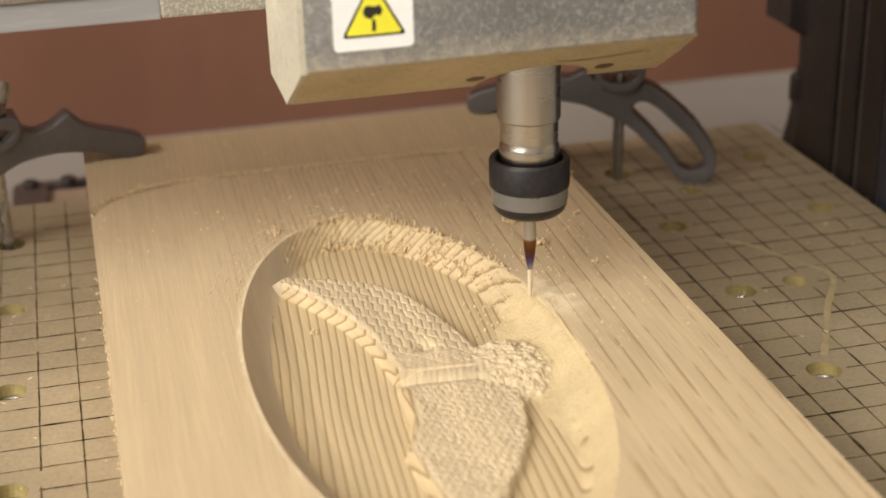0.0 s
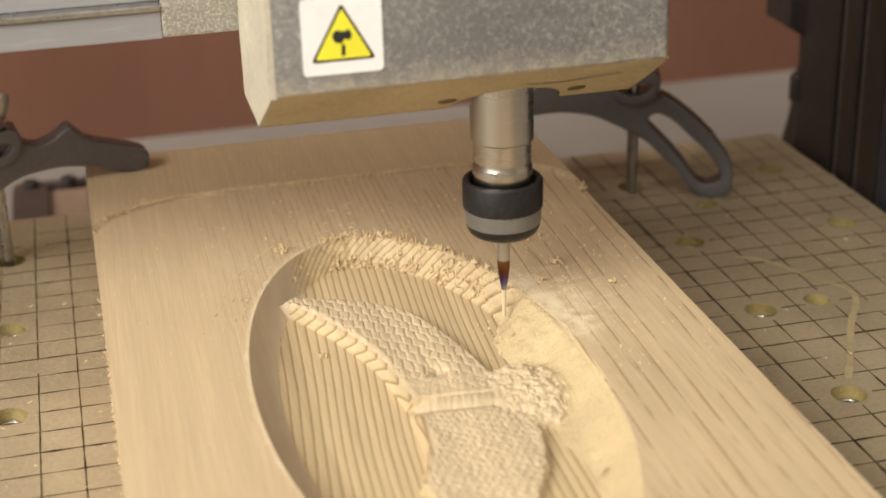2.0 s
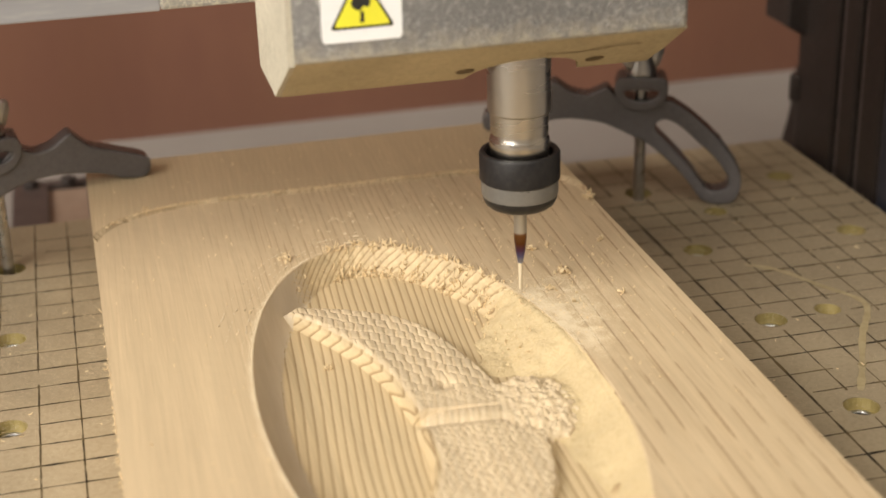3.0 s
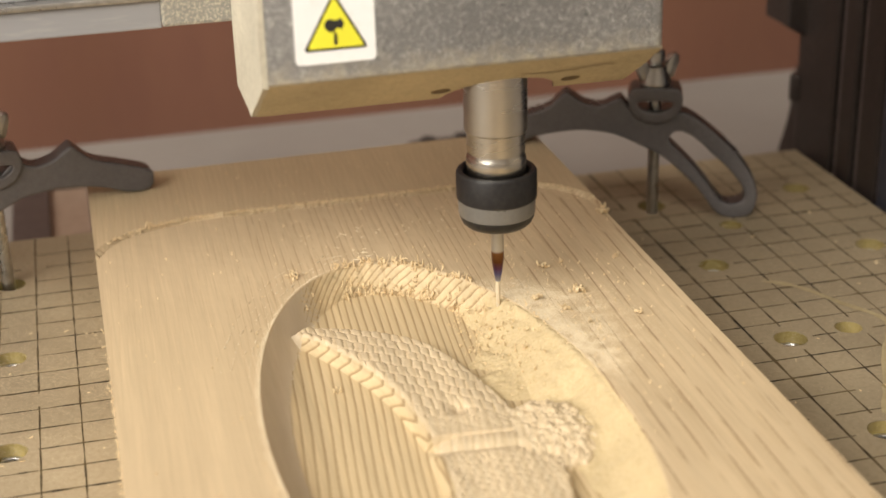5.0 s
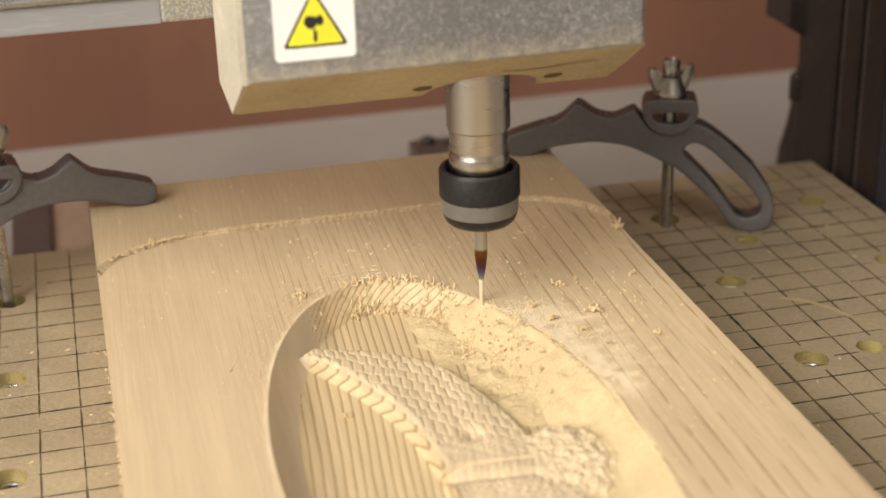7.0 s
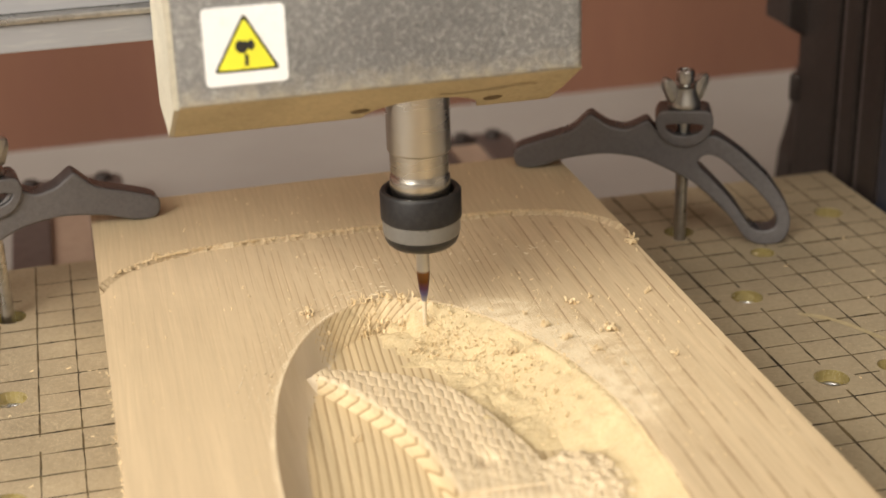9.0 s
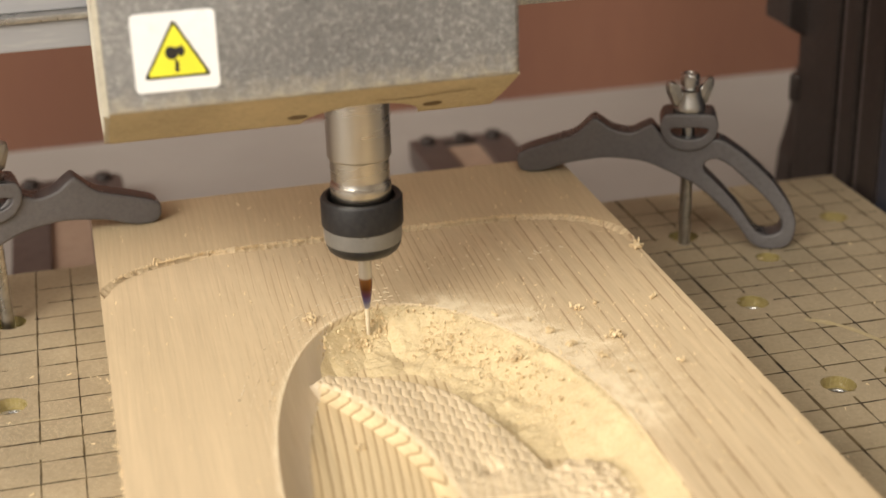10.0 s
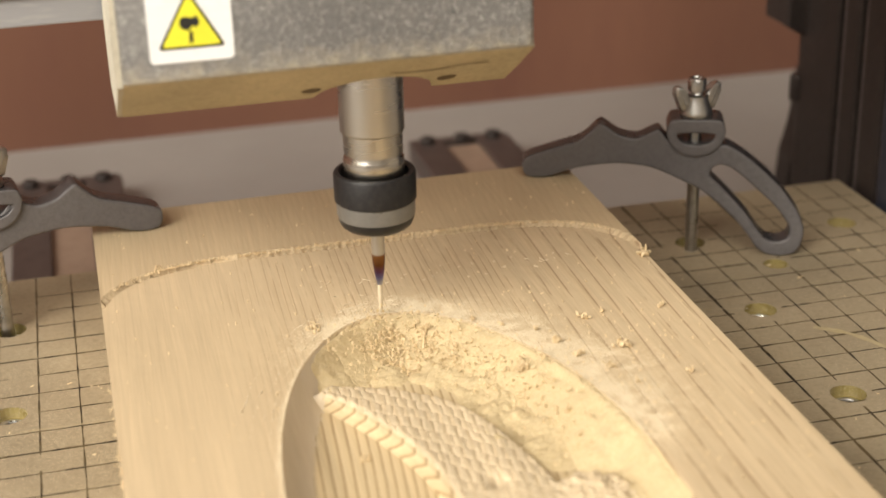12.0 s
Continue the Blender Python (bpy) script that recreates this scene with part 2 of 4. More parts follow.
def lathe(profile, steps=48, at=(0, 0, 0)):
    """Turns (radius, z) pairs about the z axis; zero radii close the ends."""
    bm = bmesh.new()
    rings = []
    for r, z in profile:
        if r < 1e-6:
            rings.append([bm.verts.new((at[0], at[1], at[2] + z))])
        else:
            rings.append([bm.verts.new((at[0] + r * math.cos(a), at[1] + r * math.sin(a), at[2] + z)) for a in (2 * math.pi * i / steps for i in range(steps))])
    for a, b in zip(rings, rings[1:]):
        for i in range(steps):
            j = (i + 1) % steps
            if len(a) == 1 and len(b) > 1:
                bm.faces.new((a[0], b[j], b[i]))
            elif len(b) == 1 and len(a) > 1:
                bm.faces.new((a[i], a[j], b[0]))
            elif len(a) > 1:
                bm.faces.new((a[i], a[j], b[j], b[i]))
    return bm


def slab(outline, y0, y1, bevel=0.0, seg=3):
    """An outline in x, z given a thickness from y0 to y1."""
    bm = bmesh.new()
    front = [bm.verts.new((x, y0, z)) for x, z in outline]
    back = [bm.verts.new((x, y1, z)) for x, z in outline]
    n = len(outline)
    f0, f1 = bm.faces.new(front), bm.faces.new(back[::-1])
    for i in range(n):
        bm.faces.new((front[i], back[i], back[(i + 1) % n], front[(i + 1) % n]))
    if bevel:
        rim = list(f0.edges) + list(f1.edges)
        bmesh.ops.bevel(bm, geom=rim, offset=bevel, segments=seg, affect="EDGES", profile=0.5)
    return bm


def smooth_curve(points, per=6, closed=True):
    """Catmull-Rom curve through points."""
    out, n = [], len(points)
    for i in range(n if closed else n - 1):
        p0, p1, p2, p3 = (Vector(points[(i + k) % n] if closed else points[min(max(i + k, 0), n - 1)]) for k in (-1, 0, 1, 2))
        for s in range(per):
            u = s / per
            out.append(tuple(0.5 * (2 * p1 + (p2 - p0) * u + (2 * p0 - 5 * p1 + 4 * p2 - p3) * u * u + (3 * p1 - p0 - 3 * p2 + p3) * u ** 3)))
    return out


# ---------------------------------------------------------------- setting
tagged(part("floor", box(-1800, 1500, -2000, 333, -60, -30), BASE), "light grey painted steel base of the milling machine", "floor", kind="structure")
tagged(part("wall_back", box(-1800, 1500, 333, 345, -60, 900, 0), PANEL), "reddish brown plywood panel behind the machine", "wall", kind="structure")
tagged(part("wall_left", box(-1800, -1790, -2000, 333, -30, 1500), WALL), "plain workshop wall", "wall", kind="structure")
tagged(part("wall_right", box(1490, 1500, -2000, 333, -30, 1500), WALL), "plain workshop wall", "wall", kind="structure")
tagged(part("wall_front", box(-1800, 1500, -2010, -2000, -30, 1500), WALL), "plain workshop wall", "wall", kind="structure")
tagged(part("ceiling", box(-1800, 1500, -2010, 345, 1500, 1510), WALL), "plain pale workshop ceiling", "ceiling", kind="structure")


def linear_rail(x, name_label):
    rail = thing("linear_rail", name_label, "rail", "rails under the table", x, 0, -30)
    part("rail", box(-15, -1.5, -300, 262, 0, 10, 0.8), RAIL, rail)
    part("rail", box(12.5, 26, -300, 262, 0, 10, 0.8), RAIL, rail)
    part("strip", box(-1.5, 12.5, -300, 258, 0, 8), RAIL_TAN, rail, "tan strip between the rails")
    part("end_cap", box(-14, 25, 262, 268, 0, 9, 1.0), RAIL, rail, "dark end cap")
    for k in (-8, 6, 19):
        part("screw", lathe(((0, 10.5), (2.6, 10.5), (3, 9.5), (3, 8), (0, 8)), 16, (k, 259, 2)), COLUMN, rail)
    return rail


linear_rail(160, "dark linear rail with tan strip on the grey base")
linear_rail(5, "dark linear rail with tan strip on the grey base")


def gantry_column():
    col = thing("gantry_column", "dark brown metal column with vertical ridges", "column", "", 262.5, 0, -30)
    part("body", box(3, 70, 20, 162, 0, 420, 1.5), COLUMN, col)
    for y0, y1, mat in ((20, 104, COLUMN_BLUE), (105.5, 118, COLUMN), (122, 132, COLUMN), (136, 163, COLUMN)):
        part("rib", box(0, 6, y0, y1, 0, 420, 1.2), mat, col)
    for y in (104.6, 119.8, 133.8):
        part("ridge", box(1, 6, y - 0.8, y + 0.8, 0, 420, 0.4), COLUMN_EDGE, col, "paler ridge between the ribs")
    part("bracket", slab(((-7, 74), (-7, 200), (4, 200), (4, 67)), 158, 176, 1.0), COLUMN, col, "dark bracket")
    part("foot", slab(((18.5, 46), (16.5, 25), (13.5, 14), (12, 0), (40, 0), (40, 46)), 189, 200, 1.0), COLUMN, col, "dark flared foot behind the column")
    part("bolt", lathe(((0, 9), (2.6, 9), (3, 8), (3, 0), (0, 0)), 20, (0.8, 163, 46)), COLUMN, col)
    return col


gantry_column()


# ---------------------------------------------------------------- gantry beam, carried up and down with the head
def gantry_beam():
    beam = thing("gantry_beam", "grey aluminium gantry beam dusted with wood powder", "beam", "", 0, 49, 0)
    part("lower_rail", box(-260, 39.9, 0, 30, 70.8, 77.7, 0.5), ALU, beam, "grey scuffed lower rail")
    part("edge", box(-260, 39.9, -1.2, 30, 77.7, 79.2, 0.4), BRIGHT, beam, "bright machined edge")
    part("upper_rail", box(-260, 39.9, 3, 30, 79.2, 120, 0.5), ALU, beam)
    part("cover", box(39.9, 230, -0.6, 30, 71.1, 79.6, 0.8), ALU_DUST, beam, "cover thick with wood powder")
    part("upper_cover", box(39.9, 230, 1.5, 30, 79.6, 120, 0.6), ALU_DUST, beam)
    return beam


BEAM = gantry_beam()


# ---------------------------------------------------------------- spindle head; its origin is the bit's tip
def spindle_head():
    head = thing("spindle_head", "grey painted spindle head with warning label, dusty underside", "spindle", "", 122, 22, 21)
    xl, xr, yf, yc, zf, zc = -55.5, 32.3, -23.6, 1.0, 69.0, 55.2
    bm = slab(((xl, zf), (xr, zf), (xr, 150), (xl, 150)), yf, 26, 1.6)
    part("housing", bm, PAINT, head, "dusty speckled grey housing", 40)
    # side skin, thick and uneven with dust
    bm = bmesh.new()
    rng = random.Random(4)
    side = [(yf + 0.5, 150 - 9 * k) for k in range(9)] + [(yf + 0.5, zf)] + [(yf + 0.5 + (yc - yf) * k / 6, zf - (zf - zc - 0.2) * k / 6) for k in range(1, 6)] + [(yc, zc + 0.2), (yc + 6, zc + 0.2), (18, zc + 0.5), (25, zc + 0.8)] + [(25.6 + rng.uniform(0, 0.6), z) for z in range(62, 150, 5)]
    a = [bm.verts.new((xl - 0.8 - rng.uniform(0, 0.35), y, z)) for y, z in side]
    b = [bm.verts.new((xl + 0.3, y, z)) for y, z in side]
    bm.faces.new(a)
    bm.faces.new(b[::-1])
    for i in range(len(side)):
        j = (i + 1) % len(side)
        bm.faces.new((a[i], a[j], b[j], b[i]))
    part("side_plate", bm, CREAM, head, "side plate caked with pale dust")
    # sloping lower cover, cut by an arch round the spindle
    bm = bmesh.new()
    n = 140
    cols = []
    for i in range(n + 1):
        x = xl + (xr - xl) * i / n
        reach = 1.0
        d = (x - 0.9) / 13.5
        if abs(d) < 1:
            reach = min(reach, 1.0 - 0.5 * math.sqrt(1 - d * d))
        y1, z1 = yf + (yc - yf) * reach, zf - (zf - zc) * reach
        cols.append([bm.verts.new(c) for c in ((x, yf + 0.55, zf + 0.4), (x, (y1 + yf + 0.1) / 2, (z1 + zf + 0.05) / 2), (x, y1, z1), (x, y1 + 0.9, z1 + 1.6), (x, yf + 2.6, zf + 1.5))])
    for p, q in zip(cols, cols[1:]):
        for k in range(5):
            bm.faces.new((p[k], q[k], q[(k + 1) % 5], p[(k + 1) % 5]))
    bm.faces.new(cols[0])
    bm.faces.new(cols[-1][::-1])
    part("lower_cover", bm, DUSTY, head, "sloping lower cover coated with yellow dust", 35)
    part("underside", box(xl + 0.5, xr - 0.5, 12, 26, zc + 1, zf + 1), DUSTY, head)
    # countersunk screws in the sloping cover: flat discs with the holes' shade as colour
    fall = math.atan2(zf - zc, yc - yf)
    for x in (-14.2, 16.7):
        bm = lathe(((0, 0.1), (2.1, 0.1), (2.4, -0.1)), 24)
        k = 0.72
        bm.transform(Matrix.Translation((x, yf + (yc - yf) * k, zf - (zf - zc) * k)) @ Matrix.Rotation(math.pi - fall, 4, "X"))
        part("screw_hole_disc", bm, HOLE_DARK, head, "flat disc coloured as the shade in a dusty countersunk screw hole")
    # a scratch in the dust along the cover
    bm = bmesh.new()
    for k in range(14):
        u = k / 14
        x, w = 2 + 22 * u, 0.16
        f0, f1 = 0.34 + 0.05 * math.sin(5 * u), 0.34 + 0.05 * math.sin(5 * (u + 1 / 14))
        q = [(x, f0), (x + 22 / 14, f1), (x + 22 / 14, f1 + 0.02), (x, f0 + 0.02)]
        bm.faces.new([bm.verts.new((px, yf + (yc - yf) * f - 0.04, zf - (zf - zc) * f - 0.06)) for px, f in q])
    part("scratch", bm, HOLE_DARK, head, "dark scratch in the dust")
    # warning label
    card = []
    for cx2, cz2, a0 in ((-33.2, 88.8, 0), (-48.3, 88.8, 90), (-48.3, 74.4, 180), (-33.2, 74.4, 270)):
        card += [(cx2 + math.cos(radians(a0 + 18 * k)), cz2 + math.sin(radians(a0 + 18 * k))) for k in range(6)]
    lab = part("warning_label", slab(card, yf - 0.25, yf + 0.1), WHITE, head, "white label with yellow warning triangle")
    c = (-40.7, 80.3)

    def tri(size, y0, y1, r):
        pts = []
        for k in range(3):
            ang = math.pi / 2 + k * 2 * math.pi / 3
            vx, vz = c[0] + size * 0.97 * math.cos(ang), c[1] + size * math.sin(ang)
            for s in range(5):
                b2 = ang + (s - 2) * radians(25)
                pts.append((vx + r * math.cos(b2), vz + r * math.sin(b2)))
        return slab(pts, y0, y1)

    part("triangle_border", tri(7.2, yf - 0.36, yf - 0.2, 0.5), BLACK, lab, "black triangle border")
    part("triangle", tri(6.35, yf - 0.45, yf - 0.3, 0.4), YELLOW, lab, "yellow triangle")
    sym = smooth_curve(((-2.2, 1.2), (-1.5, 2.5), (0.4, 2.2), (1.2, 2.6), (1.9, 1.4), (1.2, 0.3), (0.4, 0.7), (-0.3, -0.2), (-1.6, 0.1)), 4)
    part("symbol", slab([(c[0] + x, c[1] + z) for x, z in sym], yf - 0.53, yf - 0.4), BLACK, lab, "black symbol")
    part("symbol", slab([(c[0] + x, c[1] + z) for x, z in ((-0.45, -2.9), (0.35, -2.9), (0.4, -0.7), (-0.25, -0.3))], yf - 0.53, yf - 0.4), BLACK, lab)
    # spindle nose
    ax = (0.3, 0, 0)
    part("spindle_shaft", lathe(((0, 75), (7.5, 75), (7.5, 46.9), (7.3, 46.6), (6.95, 46.4), (6.9, 41.5), (0, 41.5)), 64, ax), STEEL, head, "turned steel spindle nose", 30)
    part("collar", lathe(((0, 42), (6.88, 42), (6.6, 41.5), (6.65, 41.0), (7.0, 40.3), (7.2, 39.4), (7.15, 38.0), (7.05, 36.8), (7.0, 33), (0, 33)), 64, ax), STEEL, head, "bright steel collar", 30)
    nut = part("collet_nut", lathe(((7.9, 34.0), (8.0, 36.4), (8.5, 36.9), (9.3, 36.8), (9.68, 36.2), (9.68, 30.0), (9.35, 29.6), (8, 29.6)), 72, ax), NUT_BLACK, head, "black collet nut", 35)
    part("nut_band", lathe(((0, 29.9), (9.3, 29.9), (9.25, 26.4), (9.05, 25.7), (0, 25.7)), 72, ax), NUT_GREY, nut, "spun grey band", 35)
    part("nut_rim", lathe(((0, 25.9), (9.08, 25.9), (8.95, 24.9), (8.4, 23.7), (7.5, 22.9), (6.5, 22.6), (2.2, 22.5), (0, 22.5)), 72, ax), NUT_BLACK, nut, "dark lower rim", 35)
    bit = part("milling_bit", lathe(((0, 23), (1.58, 23), (1.58, 14.2), (1.55, 13.6), (1.2, 10.6), (0.75, 8.2), (0.62, 7.4), (0, 7.4)), 32, ax), TEMPER, head, "steel engraving bit with brown and blue heat colours", 40)
    bm = lathe(((0, 7.8), (0.6, 7.8), (0.54, 4), (0.5, 0.5), (0.3, 0.05), (0, 0)), 20, ax)
    part("flute", bm, DUST_PALE, bit, "cutting flutes coated with pale dust", 50)
    return head


HEAD = spindle_head()


# ---------------------------------------------------------------- moving table
HOLES = [(x, y, 4.5, 0) for x in (-7.3, 193.0, 243.4) for y in (90.0, 40.5, -9.5, -59.5)] + [(210.5, 67.5, 3.7, 1), (210.5, -8.0, 3.7, 1), (-24.8, 67.5, 3.7, 1)]


def machine_table():
    table = thing("machine_table", "brown fibreboard machine table with scribed grid and bolt holes", "table")
    x0, x1, y0, y1, th = -95.0, 260.0, -230.0, 124.0, 15.0
    s = 5.6
    xs = sorted({x0, x1} | {v for h in HOLES for v in (round(h[0] - s, 2), round(h[0] + s, 2))})
    ys = sorted({y0, y1} | {v for h in HOLES for v in (round(h[1] - s, 2), round(h[1] + s, 2))})
    bm = bmesh.new()
    grid = {(x, y): bm.verts.new((x, y, 0)) for x in xs for y in ys}
    for xa, xb in zip(xs, xs[1:]):
        for ya, yb in zip(ys, ys[1:]):
            hole = [h for h in HOLES if xa < h[0] < xb and ya < h[1] < yb]
            if not hole:
                bm.faces.new((grid[xa, ya], grid[xb, ya], grid[xb, yb], grid[xa, yb]))
                continue
            hx, hy, r, _ = hole[0]
            corners = [grid[xb, yb], grid[xa, yb], grid[xa, ya], grid[xb, ya]]
            n = 24
            top = [bm.verts.new((hx + r * math.cos(2 * math.pi * k / n), hy + r * math.sin(2 * math.pi * k / n), 0)) for k in range(n)]
            low = [bm.verts.new((v.co.x, v.co.y, -9)) for v in top]
            for k in range(n):
                j = (k + 1) % n
                bm.faces.new((top[k], top[j], low[j], low[k]))
                quad = int(((k + 0.5) * 360 / n) // 90)
                bm.faces.new((corners[quad], top[j], top[k]))
            for q in range(4):
                bm.faces.new((corners[q], corners[(q + 1) % 4], top[((q + 1) * n // 4) % n]))
            bm.faces.new(low)
    rim = [grid[x, y0] for x in xs] + [grid[x1, y] for y in ys[1:]] + [grid[x, y1] for x in xs[::-1][1:]] + [grid[x0, y] for y in ys[::-1][1:-1]]
    under = [bm.verts.new((v.co.x, v.co.y, -th)) for v in rim]
    for i in range(len(rim)):
        j = (i + 1) % len(rim)
        bm.faces.new((rim[i], under[i], under[j], rim[j]))
    part("board", bm, MDF, table, "worn brown fibreboard")
    # scribed lines every 10 mm, stronger every 50 mm, broken where they are worn
    rng = random.Random(11)

    def stroke(ax, at, w):
        lo, hi = (y0, y1) if ax == 0 else (x0, x1)
        bm, last, p = bmesh.new(), None, lo
        while p <= hi + 3.5:
            ww, off = w * rng.uniform(0.4, 1.1) / 2, rng.uniform(-0.05, 0.05)
            z = 0.03 + 0.01 * ax
            at_x, at_y = (at, p) if ax == 0 else (p, at)
            clear = p <= hi and all(math.hypot(at_x - h[0], at_y - h[1]) > h[2] + 0.1 for h in HOLES) and rng.random() > 0.015
            if clear:
                pair = [bm.verts.new((at + off + q, p, z) if ax == 0 else (p, at + off + q, z)) for q in (-ww, ww)]
                if last:
                    bm.faces.new((last[0], last[1], pair[1], pair[0]))
                last = pair
            else:
                if len(bm.faces):
                    part("grid_line", bm, LINE, table)
                else:
                    bm.free()
                bm, last = bmesh.new(), None
            p += 3.5
        bm.free()

    for k in range(-9, 27):
        if k < 2:
            stroke(0, 10.0 * k, 0.55)
        if k > 14:
            stroke(0, 3.4 + 10.0 * k, 0.95 if k == 18 else 0.65)
    for k in range(-22, 12):
        stroke(1, 10.0 * k, 0.95 if (k - 2) % 5 == 0 else 0.65)
    for hx, hy, r, kind in HOLES:
        ins = part("hole_insert", lathe(((r - 0.04, -0.25), (r - 0.12, -3.2), (r - 1.3, -3.6), (r - 1.5, -8.5), (0, -8.5)), 24, (hx, hy, 0)), GLUE, table, "yellowed bolt hole")
        if kind == 0:
            part("thread", lathe(((r - 0.7, -3.45), (r - 0.8, -3.1), (r - 1.7, -3.0), (r - 1.9, -3.4), (r - 1.9, -8)), 24, (hx, hy, 0)), BRIGHT, ins, "steel thread insert")
    # smears of glue and pale scratches across the board
    def ribbon(name, path, w, mat, label):
        bm = bmesh.new()
        pts = smooth_curve(path, 6, False) + [path[-1]]
        last = None
        for i, (x, y) in enumerate(pts):
            q = pts[min(i + 1, len(pts) - 1)] if i < len(pts) - 1 else pts[i]
            r = pts[max(i - 1, 0)]
            n2 = Vector((-(q[1] - r[1]), q[0] - r[0])).normalized()
            ww = w * (0.7 + 0.5 * noise.noise(Vector((x * 0.4, y * 0.4, 1.0))))
            pair = [bm.verts.new((x + n2.x * s * ww, y + n2.y * s * ww, 0.06)) for s in (-1, 1)]
            if last:
                bm.faces.new((last[0], last[1], pair[1], pair[0]))
            last = pair
        part(name, bm, mat, table, label)

    ribbon("smear", ((201.6, 26.2), (209.4, 19.1), (215.9, 5.9), (221.5, -4.5), (220.2, -12.3), (211.7, -25.3), (203.2, -40.9), (196.5, -52.5)), 1.3, SMEAR, "yellow smear of dried glue")
    ribbon("scratch", ((164, 46.5), (176.8, 45.2), (190, 42)), 0.45, SCRATCH, "pale scratch")
    ribbon("scratch", ((-4, 31), (8, 30.8), (17.5, 30.5)), 0.45, SCRATCH, "pale scratch")
    return table


TABLE = machine_table()


# ---------------------------------------------------------------- carved board
CX, CY, RA, RB = 85.0, -64.0, 36.7, 87.0
TOP, STRIP, FLOOR = 22.6, 23.7, 15.3


def smoothstep(a, b, x):
    u = np.clip((x - a) / (b - a), 0, 1)
    return u * u * (3 - 2 * u)


def half_width(x, y):
    """Half the oval's width; its near right side bulges a little."""
    return RA + 2.9 * smoothstep(20, -20, y) * smoothstep(CX, CX + 12, x)


def inset(x, y):
    """Distance in from the oval's rim, about in millimetres, and the angle round it (0 at +x, 90 at the far end)."""
    ra = half_width(x, y)
    ux, uy = (x - CX) / ra, (y - CY) / RB
    r = np.sqrt(ux * ux + uy * uy) + 1e-9
    g = np.sqrt((ux / ra) ** 2 + (uy / RB) ** 2) / r
    return (1 - r) / np.maximum(g, 0.004), np.degrees(np.arctan2(uy, ux))


LATTICE = np.random.RandomState(7).uniform(-1, 1, (256, 256))


def soft_noise(x, y, s, seed=0.0):
    """Smooth random relief with lumps about 3 s across, from -1 to 1."""
    u, v = np.asarray(x) / (s * 1.6) + seed * 17.3 + 500, np.asarray(y) / (s * 1.6) + seed * 31.7 + 500
    i, j = np.floor(u).astype(int), np.floor(v).astype(int)
    fu, fv = u - i, v - j
    fu, fv = fu * fu * (3 - 2 * fu), fv * fv * (3 - 2 * fv)
    a, b = LATTICE[i % 256, j % 256], LATTICE[(i + 1) % 256, j % 256]
    c, d = LATTICE[i % 256, (j + 1) % 256], LATTICE[(i + 1) % 256, (j + 1) % 256]
    return (a * (1 - fu) + b * fu) * (1 - fv) + (c * (1 - fu) + d * fu) * fv


def ridge_x(y):
    """The crest that parts the smooth ground from the scaled relief."""
    return np.interp(np.asarray(y) - 1.5, [-150, -120, -98, -91, -84, -71, -59, -47, -40, -34, -28.5, -24, -19.5, -15.5, -11.6, -6.4, -1.7], [84, 79.5, 77.4, 80.2, 82.0, 82.4, 81.8, 80.5, 78.9, 77.2, 75.1, 73.3, 71.1, 69.1, 66.6, 62.0, 67.0])


